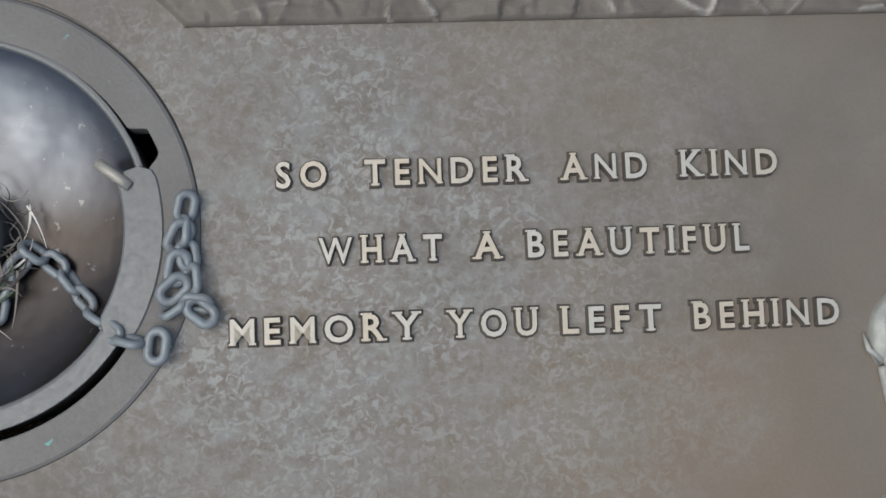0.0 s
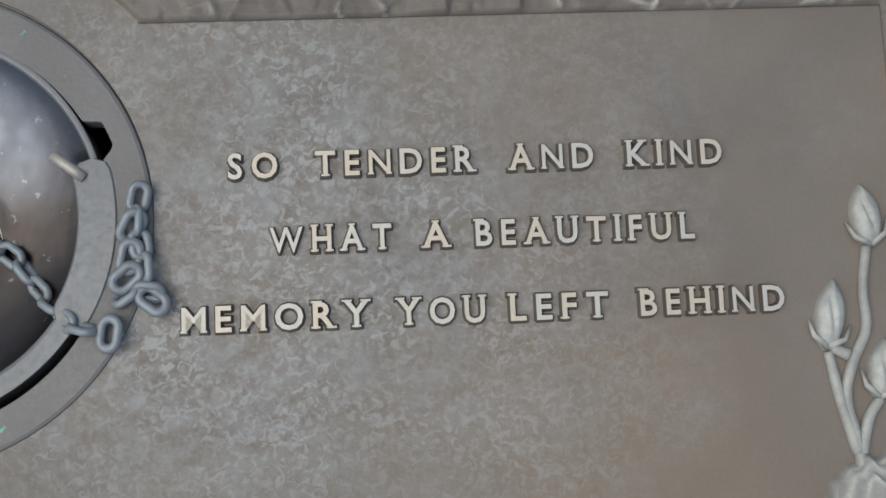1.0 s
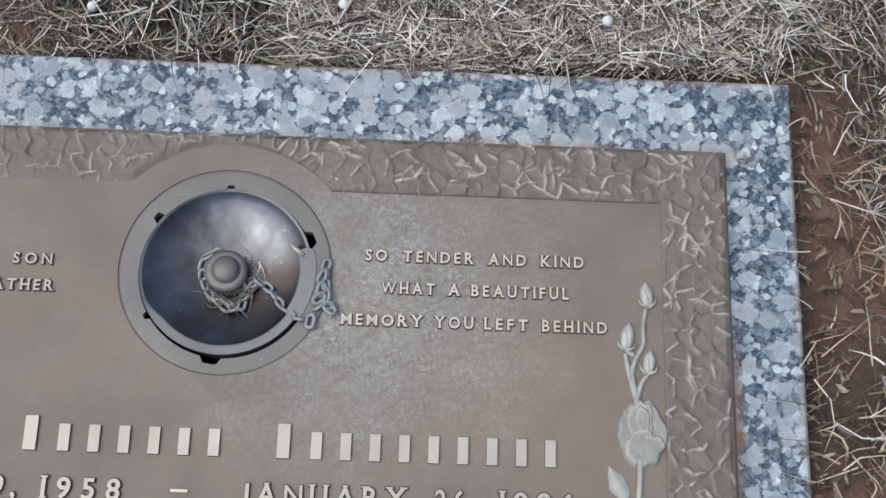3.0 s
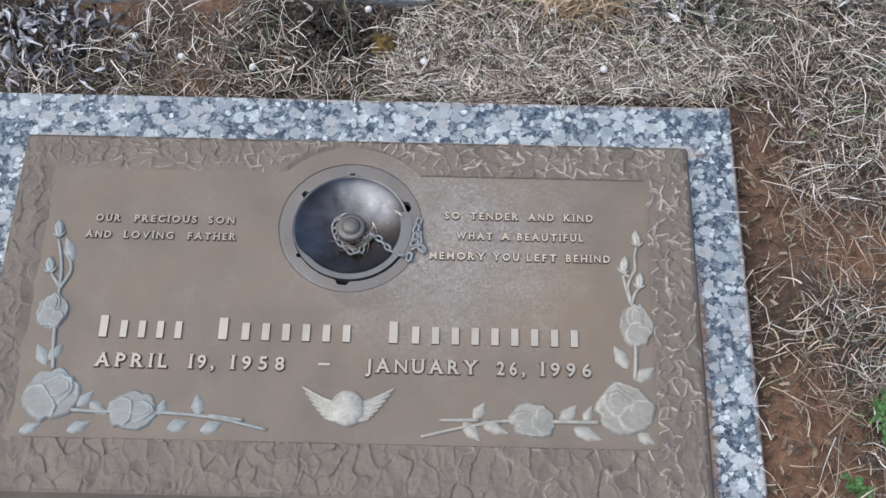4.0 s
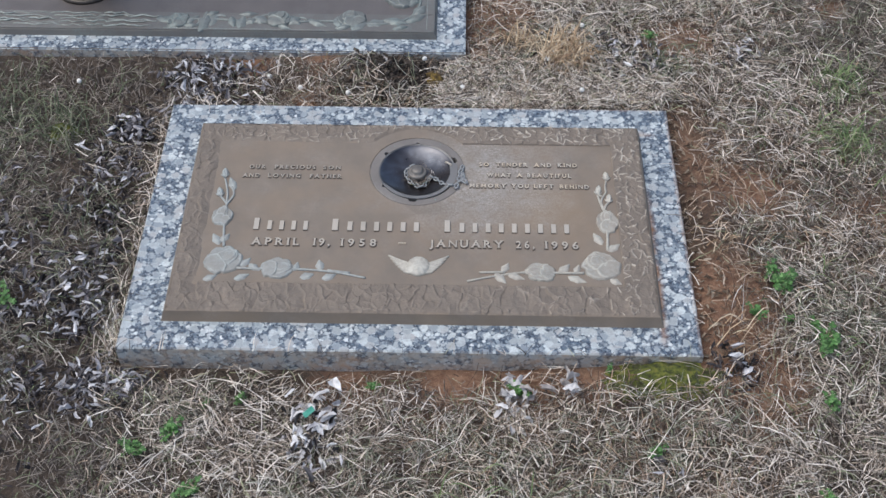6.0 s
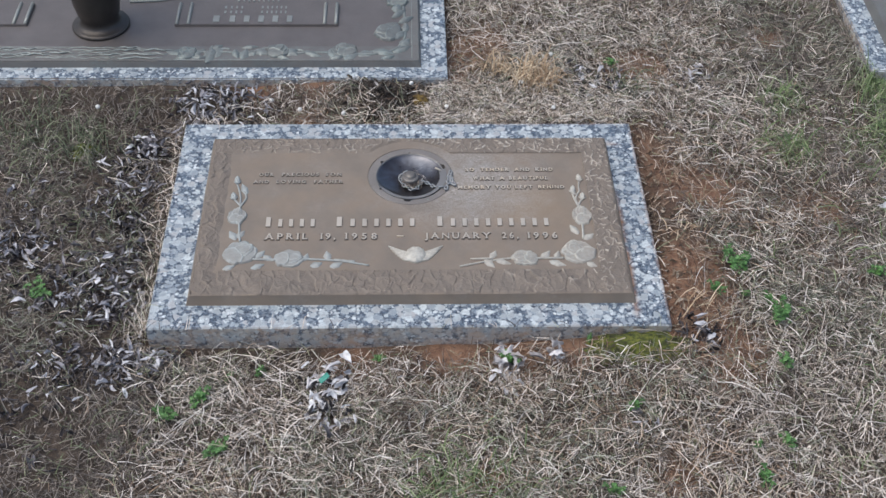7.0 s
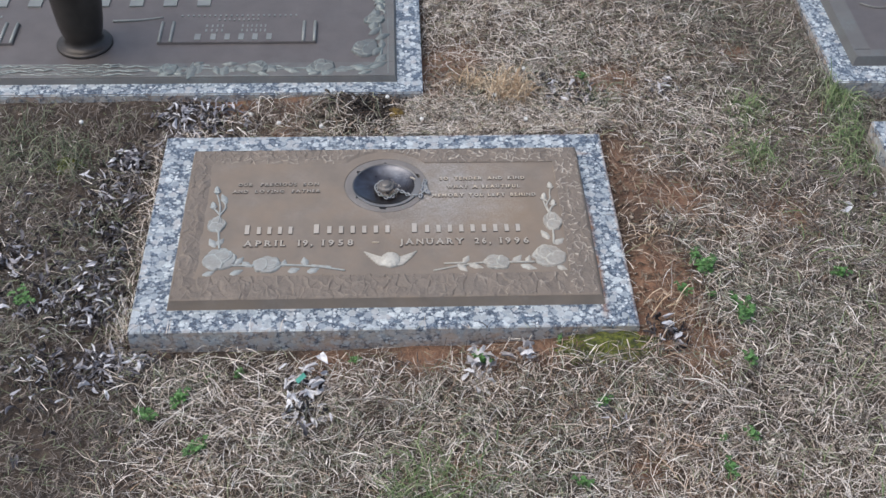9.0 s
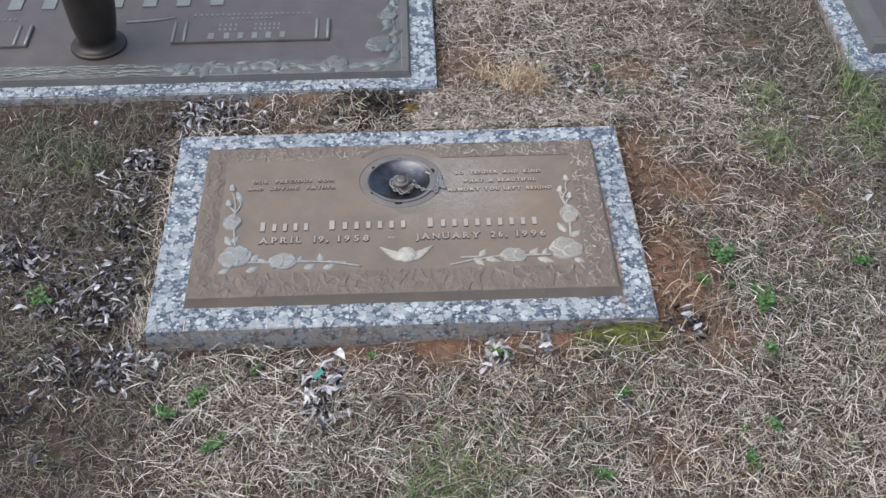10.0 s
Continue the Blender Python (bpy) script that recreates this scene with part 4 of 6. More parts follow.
def spray(side, parent):
    """A climbing rose stem up one side of the plaque and along its foot."""
    holder = new("rose_spray")
    holder.empty_display_size = 0.01
    holder.parent = parent
    m = RELIEF if side > 0 else RELIEF_BLUE
    if side > 0:
        for q in ([(0.247, -0.06), (0.249, -0.03), (0.2475, 0.008), (0.245, 0.024), (0.2475, 0.034), (0.252, 0.043), (0.252, 0.053), (0.254, 0.065)], [(0.247, 0.010), (0.2432, 0.025), (0.241, 0.037)], [(0.2478, 0.010), (0.2505, 0.019), (0.2542, 0.024)], [(0.2465, 0.036), (0.242, 0.038)],
                  [(0.215, -0.099), (0.18, -0.099), (0.14, -0.099), (0.105, -0.105), (0.067, -0.1145)], [(0.115, -0.099), (0.082, -0.1)]):
            stem_relief(q, holder, m)
        bud_relief(0.2545, 0.0735, 0.0185, 0.0088, 95, holder, m)
        bud_relief(0.2424, 0.0470, 0.0205, 0.0086, 80, holder, m)
        bud_relief(0.2553, 0.0320, 0.0175, 0.0082, 80, holder, m)
        rose(0.2500, -0.0105, 0.0148, 0.0212, 3, holder, m)
        rose(0.2375, -0.087, 0.0235, 0.0250, 4, holder, m, turn=55)
        rose(0.1595, -0.099, 0.0160, 0.0200, 5, holder, m, turn=85)
        for x, y, l, w, a in ((0.236, -0.040, 0.020, 0.010, 118), (0.2555, -0.055, 0.018, 0.010, 35), (0.254, -0.112, 0.014, 0.009, -30), (0.2065, -0.092, 0.014, 0.008, 70),
                              (0.2055, -0.109, 0.022, 0.010, -22), (0.190, -0.092, 0.019, 0.010, 48), (0.1155, -0.091, 0.015, 0.009, 60), (0.109, -0.1085, 0.019, 0.010, -50), (0.1285, -0.1055, 0.021, 0.009, -22)):
            leaf_relief(x, y, l * 1.15, w * 1.3, a, holder, m)
    else:
        for q in ([(-0.246, -0.062), (-0.250, -0.03), (-0.252, 0.008), (-0.254, 0.035), (-0.2605, 0.06)], [(-0.2525, 0.012), (-0.245, 0.03), (-0.2495, 0.045)], [(-0.2525, 0.014), (-0.2625, 0.028)],
                  [(-0.225, -0.098), (-0.19, -0.099), (-0.14, -0.099), (-0.10, -0.103), (-0.061, -0.1115)], [(-0.11, -0.1), (-0.081, -0.1035)]):
            stem_relief(q, holder, m)
        bud_relief(-0.2618, 0.071, 0.020, 0.0092, 96, holder, m)
        leaf_relief(-0.2495, 0.051, 0.026, 0.012, 110, holder, m)
        bud_relief(-0.2640, 0.035, 0.019, 0.009, 100, holder, m)
        rose(-0.2555, -0.009, 0.0148, 0.0170, 6, holder, m)
        rose(-0.2440, -0.086, 0.0230, 0.0245, 7, holder, m, turn=-50)
        rose(-0.1745, -0.098, 0.0175, 0.0210, 8, holder, m, turn=-80)
        for x, y, l, w, a in ((-0.2575, -0.049, 0.019, 0.010, 120), (-0.2465, -0.047, 0.016, 0.009, 55), (-0.257, -0.114, 0.016, 0.009, 25), (-0.217, -0.112, 0.018, 0.009, 25), (-0.203, -0.096, 0.016, 0.009, -35),
                              (-0.215, -0.088, 0.016, 0.009, 50), (-0.120, -0.091, 0.016, 0.010, 100), (-0.135, -0.109, 0.016, 0.010, 20), (-0.107, -0.110, 0.017, 0.010, 25), (-0.150, -0.094, 0.013, 0.008, 75)):
            leaf_relief(x, y, l * 1.15, w * 1.3, a, holder, m)


def winged_emblem(x, y, parent, mat):
    """A plain domed medallion between two feathered wings, one sculpted mesh."""
    step, nx, ny = 0.0005, 80, 40
    feathers = []
    for side in (-1, 1):
        for k in range(7):
            ang, length = radians(19 - 2.0 * k), 0.0335 - 0.0036 * k
            feathers.append((side * 0.0075, 0.0030 - 0.0023 * k, side * math.cos(ang), math.sin(ang), length, 0.0019))
    high = {}
    for i in range(-nx, nx + 1):
        for j in range(-ny, ny + 1):
            u, v = i * step, j * step
            d = (u / 0.0148) ** 2 + (v / 0.0160) ** 2
            h = -0.0006
            if d < 1:
                h = 0.0078 * math.sqrt(1 - d) ** 0.9 + 0.0004 * math.sin(11 * math.atan2(v, u)) * d
            for fx, fy, cx, cy, length, w in feathers:
                s = (u - fx) * cx + (v - fy - 0.004 * (max(0, abs(u) - 0.0075) / 0.03) ** 2) * cy
                t = -(u - fx) * cy + (v - fy - 0.004 * (max(0, abs(u) - 0.0075) / 0.03) ** 2) * cx
                if 0 < s < length:
                    e = abs(t) / (w * min(1.0, 0.35 + (length - s) / 0.006))
                    if e < 1:
                        h = max(h, 0.0032 * math.sqrt(1 - e * e) * (1 - 0.35 * s / length))
            high[i, j] = h
    index, verts, faces = {}, [], []

    def vert(i, j):
        if (i, j) not in index:
            index[i, j] = len(verts)
            verts.append((x + i * step, y + j * step, high[i, j]))
        return index[i, j]
    for i in range(-nx, nx):
        for j in range(-ny, ny):
            if max(high[i, j], high[i + 1, j], high[i + 1, j + 1], high[i, j + 1]) > 0:
                faces.append((vert(i, j), vert(i + 1, j), vert(i + 1, j + 1), vert(i, j + 1)))
    set_wear(mesh_part("winged_emblem", verts, faces, mat, parent), [min(1, max(0.1, v[2] / 0.0026)) for v in verts])


# ---- the plaque on the slab ----
PLATE = (-0.3055, 0.3045, -0.1675, 0.1685)
FIELD = (-0.272, 0.2645, -0.1215, 0.1330)
RING_AT = (-0.0010, 0.0795)

plaque = thing("bronze_plaque", "weathered brown bronze memorial plaque with raised letters and roses", "memorial plaque")
field_sheet((PLATE[0] + 0.001, PLATE[1] - 0.001, PLATE[2] + 0.001, PLATE[3] - 0.001), plaque, BRONZE, (RING_AT[0] - 0.0006, RING_AT[1] + 0.0005, 0.0648))
cast_border("border", PLATE, FIELD, plaque, BRONZE_EDGE, ring=(*RING_AT, 0.0808), label="wrinkled rough-cast bronze border")
plate_skirt(PLATE, plaque, BRONZE)

inscription([
    (0.0892, 0.0070, [("SO", 0.0829, 0.0960), ("TENDER", 0.1060, 0.1486), ("AND", 0.1580, 0.1808), ("KIND", 0.1900, 0.2160)]),
    (0.0690, 0.0070, [("WHAT", 0.0935, 0.1256), ("A", 0.1339, 0.1406), ("BEAUTIFUL", 0.1480, 0.2070)]),
    (0.0487, 0.0070, [("MEMORY", 0.0702, 0.1189), ("YOU", 0.1264, 0.1495), ("LEFT", 0.1562, 0.1824), ("BEHIND", 0.1910, 0.2300)])], plaque, LETTER)
inscription([
    (0.0795, 0.0068, [("OUR", -0.230, -0.2085), ("PRECIOUS", -0.1955, -0.1400), ("SON", -0.1295, -0.1060)]),
    (0.0630, 0.0068, [("AND", -0.237, -0.2145), ("LOVING", -0.2030, -0.1590), ("FATHER", -0.1460, -0.1035)])], plaque, LETTER_DULL)
inscription([
    (-0.0590, 0.0122, [("APRIL", -0.211, -0.150), ("19,", -0.131, -0.110), ("1958", -0.0955, -0.0505), ("JANUARY", 0.0185, 0.1130), ("26,", 0.1300, 0.1535), ("1996", 0.1675, 0.2100)])], plaque, LETTER_NAME, 0.0024)
bm = bmesh.new()
box(bm, -0.022, -0.012, -0.0535, -0.0518, -0.0004, 0.0018, 0.0003)
part("dash", bm, LETTER, plaque)
name_bars([(-0.212, -0.1315, 5), (-0.1095, 0.0145, 7), (0.037, 0.210, 10)], -0.0325, 0.0205, 0.0162, plaque, LETTER_NAME)
spray(1, plaque)
spray(-1, plaque)
winged_emblem(0.005, -0.0915, plaque, RELIEF)


# ---- vase ring and the vase stored upside down in it ----
def vase_ring(at, parent, mat):
    """A flat collar whose inner edge has five bayonet notches, and the dark well below it."""
    notches = ((92, 7, 0.0560), (143, 9, 0.0576), (212, 6, 0.0558), (264, 15, 0.0570), (25, 14, 0.0572))
    n, verts, faces = 480, [], []
    for k in range(n):
        a = 360 * k / n
        r_in = 0.0530
        for mid, wide, deep in notches:
            d = abs((a - mid + 180) % 360 - 180)
            if d < wide / 2:
                ease = min(1.0, (wide / 2 - d) / (wide * 0.28))
                r_in = 0.0530 + (deep - 0.0530) * ease * ease * (3 - 2 * ease)
        c, s = math.cos(radians(a)), math.sin(radians(a))
        for r, z in ((r_in, -0.006), (r_in, 0.0008), (r_in + 0.0003, 0.0010), (0.0630, 0.0009), (0.0638, 0.0006), (0.0642, -0.0004), (0.0644, -0.0009), (0.0672, -0.0011)):
            off = min(1.0, max(0.0, (0.0620 - r) / 0.006))
            verts.append((at[0] + 0.0006 * off + r * c, at[1] - 0.0011 * off + r * s, z))
    for k in range(n):
        j = (k + 1) % n
        for i in range(7):
            faces.append((8 * k + i, 8 * k + i + 1, 8 * j + i + 1, 8 * j + i))
    ob = mesh_part("vase_ring", verts, faces, mat, parent, "grey-brown bronze vase collar with notches", smooth=False)
    v, f = lathe([(0.0580, -0.004), (0.0580, -0.075), (0, -0.075)], 48)
    mesh_part("well", [(x + at[0], y + at[1], z) for x, y, z in v], f, BLACK, parent)
    return ob


vase_ring(RING_AT, plaque, COLLAR)
vase = thing("flower_vase", "glossy dark bronze vase stored upside down in its ring", "vase", (RING_AT[0] - 0.0004, RING_AT[1] + 0.0006, -0.0004))


def rim_in(a):
    """How far the bowl reaches: nearly to the edge behind, less where the flat lip shows in front."""
    front = min(1.0, max(0.0, (75 - abs((a + 85 + 180) % 360 - 180)) / 25))
    return 0.0503 - 0.0040 * front * front * (3 - 2 * front)


def fit_rim(verts, ref, power):
    out = []
    for x, y, z in verts:
        r = math.hypot(x, y)
        k = 1 + (rim_in(math.degrees(math.atan2(y, x))) / ref - 1) * min(1.0, r / ref) ** power
        out.append((x * k, y * k, z))
    return out


v, f = lathe([(0.0451, -0.0004), (0.0455, 0.0003), (0.0462, 0.0006)], 120)
v = fit_rim(v, 0.0451, 0)
v2, f2 = lathe([(0.0522, 0.0010), (0.0524, 0.0008), (0.0522, -0.002), (0.0518, -0.020), (0.049, -0.060)], 120)
bridge = [(240 + k, 240 + (k + 1) % 120, 360 + (k + 1) % 120, 360 + k) for k in range(120)]
mesh_part("lip", [tuple(p) for p in v] + [tuple(p) for p in v2], [tuple(q) for q in f] + bridge + [tuple(i + len(v) for i in q) for q in f2], LIP, vase, smooth=False)
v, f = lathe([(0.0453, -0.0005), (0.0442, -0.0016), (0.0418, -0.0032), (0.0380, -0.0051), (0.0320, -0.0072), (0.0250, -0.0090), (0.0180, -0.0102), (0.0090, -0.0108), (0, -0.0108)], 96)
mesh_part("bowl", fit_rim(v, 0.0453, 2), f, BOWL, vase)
# the broad locking lug of the lip
verts, faces = [], []
for k in range(25):
    t = k / 24
    a = radians(-34 + 52 * t)
    end = min(1.0, min(t, 1 - t) / 0.10)
    end = math.sqrt(end * (2 - end))
    r0, r1 = 0.0470 - 0.0024 * end, 0.0520 + 0.0034 * end
    for r, z in ((r0, -0.0006), (r0 + 0.0002, 0.0012), (r0 + 0.0007, 0.0016), (r1 - 0.0007, 0.0018), (r1 - 0.0002, 0.0014), (r1, -0.0006)):
        verts.append((r * math.cos(a), r * math.sin(a), z))
for k in range(24):
    for i in range(5):
        faces.append((6 * k + i, 6 * k + i + 1, 6 * k + 7 + i, 6 * k + 6 + i))
faces += [tuple(range(6)), tuple(range(149, 143, -1))]
mesh_part("lug", verts, faces, LIP, vase, "flat grey locking lug", smooth=False)
v, f = lathe([(0.0128, -0.0106), (0.0128, -0.006), (0.0132, -0.003), (0.0130, -0.0008), (0.0118, 0.0006), (0.0098, 0.0008), (0.0090, 0.0006), (0.0084, 0.0012), (0.0078, 0.0037), (0.0062, 0.0048), (0.003, 0.0055), (0, 0.0056)], 48)
mesh_part("knob", v, f, RING, vase, "dull grey-brown round knob")
v, f = tube([(0.0384, 0.0170, 0.0012), (0.0410, 0.0150, 0.0018), (0.0440, 0.0127, 0.0020), (0.0466, 0.0107, 0.0014)], 0.0015, 12)
mesh_part("pin", v, f, LETTER_NAME, vase, "worn brass pin")


# ---- the chain ----
def chain_link(length=0.0092, width=0.0065, wire=0.00118):
    pts, n = [], 24
    half = (length - width) / 2
    for k in range(n):
        a = 2 * math.pi * k / n
        x = math.cos(a) * (width / 2 - wire)
        pts.append(Vector((x + (half if math.cos(a) > 0 else -half), math.sin(a) * (width / 2 - wire), 0)))
    sides, verts, faces = 8, [], []
    for k, p in enumerate(pts):
        d = (pts[(k + 1) % n] - pts[k - 1]).normalized()
        side = d.cross(Vector((0, 0, 1))).normalized()
        for j in range(sides):
            t = 2 * math.pi * j / sides
            verts.append(p + side * (wire * math.cos(t)) + Vector((0, 0, wire * math.sin(t))))
    for k in range(n):
        for j in range(sides):
            a, c = k * sides + j, k * sides + (j + 1) % sides
            d, e = ((k + 1) % n) * sides + (j + 1) % sides, ((k + 1) % n) * sides + j
            faces.append((a, c, d, e))
    me = bpy.data.meshes.new("link")
    me.from_pydata([tuple(p) for p in verts], [], faces)
    me.shade_smooth()
    me.materials.append(CHAIN)
    return me


def build_chain():
    chain = thing("chain", "grey tarnished metal chain looped round a vase knob", "chain")
    me = chain_link()
    rng = random.Random(5)
    runs = [
        [(-0.008, 0.0922, -0.004), (-0.014, 0.0901, -0.005), (-0.0170, 0.084, -0.007), (-0.0161, 0.0775, -0.0066), (-0.0129, 0.0687, -0.0072), (-0.0055, 0.0618, -0.0072), (0.0018, 0.0565, -0.0072), (0.0084, 0.0588, -0.0066),
         (0.0115, 0.0678, -0.007), (0.0174, 0.0760, -0.006), (0.0235, 0.0725, -0.007), (0.0291, 0.0664, -0.006), (0.0345, 0.0590, -0.004), (0.0400, 0.0535, 0.000), (0.0450, 0.0508, 0.0030)],
        [(0.0560, 0.0590, 0.0026), (0.0585, 0.0600, 0.0032), (0.0622, 0.0597, 0.0030), (0.0610, 0.0685, 0.0036), (0.0588, 0.0772, 0.0032), (0.0595, 0.0840, 0.0030), (0.0612, 0.0893, 0.0037)],
    ]
    for run in runs:
        pts = [Vector(p) for p in run]
        dist, k = [0.0], 0
        for a, c in zip(pts, pts[1:]):
            dist.append(dist[-1] + (c - a).length)
        s = 0.0
        while s < dist[-1]:
            i = max(j for j in range(len(dist)) if dist[j] <= s + 1e-9)
            i = min(i, len(pts) - 2)
            t = (s - dist[i]) / (dist[i + 1] - dist[i])
            p, d = pts[i].lerp(pts[i + 1], t), (pts[i + 1] - pts[i]).normalized()
            ob = new("link", me)
            ob.parent = chain
            roll = (28 if k % 2 else -52) + rng.uniform(-14, 14)
            ob.matrix_basis = Matrix.Translation(p) @ d.to_track_quat("X", "Z").to_matrix().to_4x4() @ pose(0, 0, 0, roll, 0, rng.uniform(-9, 9))
            s += 0.0064
            k += 1
    for x, y, a in ((0.0520, 0.0492, 80), (0.0565, 0.0635, 40), (0.0632, 0.0575, -40), (0.0575, 0.0690, 75), (0.0580, 0.0770, 60)):
        ob = new("link", me)
        ob.parent = chain
        ob.matrix_basis = pose(x, y, 0.0037, rng.uniform(-25, 25), rng.uniform(-12, 12), a) @ Matrix.Diagonal((1.15, 1.1, 1.1, 1))


build_chain()


# ---- the double plaque to the north, its upright vase ----
PLATE_N = (-1.126, 0.0155, 0.3815, 0.745)
FIELD_N = (-1.10, -0.014, 0.4255, 0.716)
plaque_n = thing("bronze_plaque", "wide grey bronze double plaque with name scrolls and rose border", "memorial plaque", (0, -0.0010, -0.0050))
field_sheet((PLATE_N[0] + 0.001, PLATE_N[1] - 0.001, PLATE_N[2] + 0.001, PLATE_N[3] - 0.001), plaque_n, SLATE)
plate_skirt(PLATE_N, plaque_n, SLATE_EDGE, 0.0012)


def smooth_border(plate, field, parent, mat):
    bm = bmesh.new()
    for x0, x1, y0, y1 in ((plate[0], plate[1], plate[2], field[2]), (plate[0], plate[1], field[3], plate[3]), (plate[0], field[0], field[2], field[3]), (field[1], plate[1], field[2], field[3])):
        box(bm, x0 + 0.0004, x1 - 0.0004, y0 + 0.0004, y1 - 0.0004, -0.0005, 0.0012, 0.0004)
    bm2 = part("border", bm, mat, parent)
    g = 0.0035
    for x0, x1, y0, y1 in ((plate[0], plate[1], plate[2], plate[2] + g), (plate[0], plate[1], plate[3] - g, plate[3]), (plate[0], plate[0] + g, plate[2] + g, plate[3] - g), (plate[1] - g, plate[1], plate[2] + g, plate[3] - g)):
        bm = bmesh.new()
        box(bm, x0, x1, y0, y1, 0.0004, 0.0022, 0.0006)
        part("rim", bm, mat, parent)
    return bm2


smooth_border(PLATE_N, FIELD_N, plaque_n, SLATE_EDGE)


def wave_line(x0, x1, y, parent, mat, seed):
    """A broken ridge of carved ripples, thick and thin by turns."""
    g = random.Random(seed)
    x = x0
    while x < x1 - 0.015:
        end = min(x1, x + g.uniform(0.025, 0.085))
        n, p, h = 14, g.uniform(0, 6.28), g.uniform(0.0012, 0.0030)
        dy = g.uniform(-0.0022, 0.0022)
        pts = [(x + (end - x) * k / n, y + dy + 0.0016 * math.sin(k * 0.75 + p) + 0.0007 * math.sin(k * 1.9 + p), h * math.sin(math.pi * (0.1 + 0.8 * k / n))) for k in range(n + 1)]
        v, f = tube(pts, g.uniform(0.0009, 0.0018), 6, 0.4)
        set_wear(mesh_part("wave_ridge", v, f, mat, parent), [min(1.0, max(0.1, q[2] / 0.003)) for q in v])
        x = end + g.uniform(-0.012, 0.008)


for k in range(5):
    wave_line(-0.80, -0.405, 0.3920 + 0.0066 * k, plaque_n, SLATE_WAVE, k + 1)
    wave_line(-1.12, -0.80, 0.3920 + 0.0066 * k, plaque_n, SLATE_WAVE, k + 21)


def vine(parent, mat):
    """Roses and leaves along the plaque's front band and up its corner."""
    holder = new("rose_vine")
    holder.empty_display_size = 0.01
    holder.parent = parent
    rng = random.Random(11)
    stem_relief([(-0.40, 0.403), (-0.33, 0.409), (-0.25, 0.402), (-0.15, 0.407), (-0.06, 0.402), (-0.014, 0.43), (-0.008, 0.50), (-0.014, 0.60), (-0.008, 0.69)], holder, mat, 0.0026, 0.1)
    for x, y, r, turn in ((-0.378, 0.404, 0.017, 40), (-0.225, 0.409, 0.020, -30), (-0.112, 0.411, 0.022, 20), (-0.036, 0.468, 0.026, 60), (-0.022, 0.56, 0.018, 10), (-0.022, 0.66, 0.020, -40)):
        rose(x, y, r * 1.1, r * 0.9, int(-x * 1000), holder, mat, 0.0125, turn)
    def curl(x, y, r, turn, open_=230):
        """A leaf edge rolled over: a tapering hook that stands proud of the leaf."""
        pts = []
        for k in range(11):
            a = radians(turn + open_ * k / 10)
            q = r * (1 - 0.055 * k)
            pts.append((x + q * math.cos(a), y + 0.85 * q * math.sin(a)))
        stem_relief(pts, holder, SLATE_WAVE, 0.0021, 0.25)
    x = -0.392
    while x < -0.03:
        wide = rng.uniform(0.016, 0.032)
        leaf_relief(x, 0.404 + rng.uniform(-0.004, 0.006), rng.uniform(0.024, 0.050), wide, rng.uniform(-85, 85), holder, mat, rng.uniform(0.0022, 0.0055), lobes=rng.uniform(0.05, 0.32))
        if rng.random() < 0.75:
            curl(x + 0.008, 0.406 + rng.uniform(-0.003, 0.006), rng.uniform(0.010, 0.017), rng.uniform(0, 360), rng.uniform(130, 260))
        if rng.random() < 0.5:
            leaf_relief(x + 0.008, rng.choice((0.392, 0.421)), rng.uniform(0.020, 0.030), rng.uniform(0.010, 0.014), rng.uniform(-40, 40), holder, mat, 0.0055, lobes=0.15)
        x += rng.uniform(0.012, 0.036)
    y = 0.415
    while y < 0.70:
        leaf_relief(-0.012 + rng.uniform(-0.012, 0.006), y, rng.uniform(0.026, 0.040), rng.uniform(0.015, 0.024), rng.uniform(30, 150), holder, mat, rng.uniform(0.0050, 0.0080), lobes=rng.uniform(0.05, 0.2))
        if rng.random() < 0.6:
            curl(-0.014, y + 0.006, rng.uniform(0.009, 0.015), rng.uniform(0, 360), rng.uniform(130, 260))
        y += rng.uniform(0.015, 0.025)
    # thin raised lines along the band
    stem_relief([(-1.10, 0.3862), (-0.75, 0.3858), (-0.40, 0.3864)], parent, SLATE_WAVE, 0.0012, 0.9)
    stem_relief([(-0.40, 0.3864), (-0.20, 0.3860), (0.004, 0.3864)], parent, SLATE_WAVE, 0.0010, 0.9)
    stem_relief([(-1.10, 0.4242), (-0.75, 0.4246), (-0.39, 0.4240)], parent, SLATE_WAVE, 0.0013, 0.9)
    stem_relief([(0.0035, 0.39), (0.0040, 0.55), (0.0035, 0.735)], parent, SLATE_WAVE, 0.0010, 0.9)


vine(plaque_n, SLATE_VINE)


def scroll(x0, x1, y0, y1, parent):
    """A raised name tablet with two upright ribs at each end."""
    bm = bmesh.new()
    box(bm, x0, x1, y0, y1, -0.0005, 0.004, 0.0008, 0.0008)
    tablet = part("name_tablet", bm, SLATE, parent)
    for x in (x0 + 0.004, x0 + 0.024, x1 - 0.024, x1 - 0.004):
        v, f = tube([(x, y0 + 0.002, 0.0042), (x, (y0 + y1) / 2, 0.005), (x, y1 - 0.002, 0.0042)], 0.0032, 8)
        mesh_part("tablet_rib", v, f, SLATE_LIFT, tablet)
    return tablet


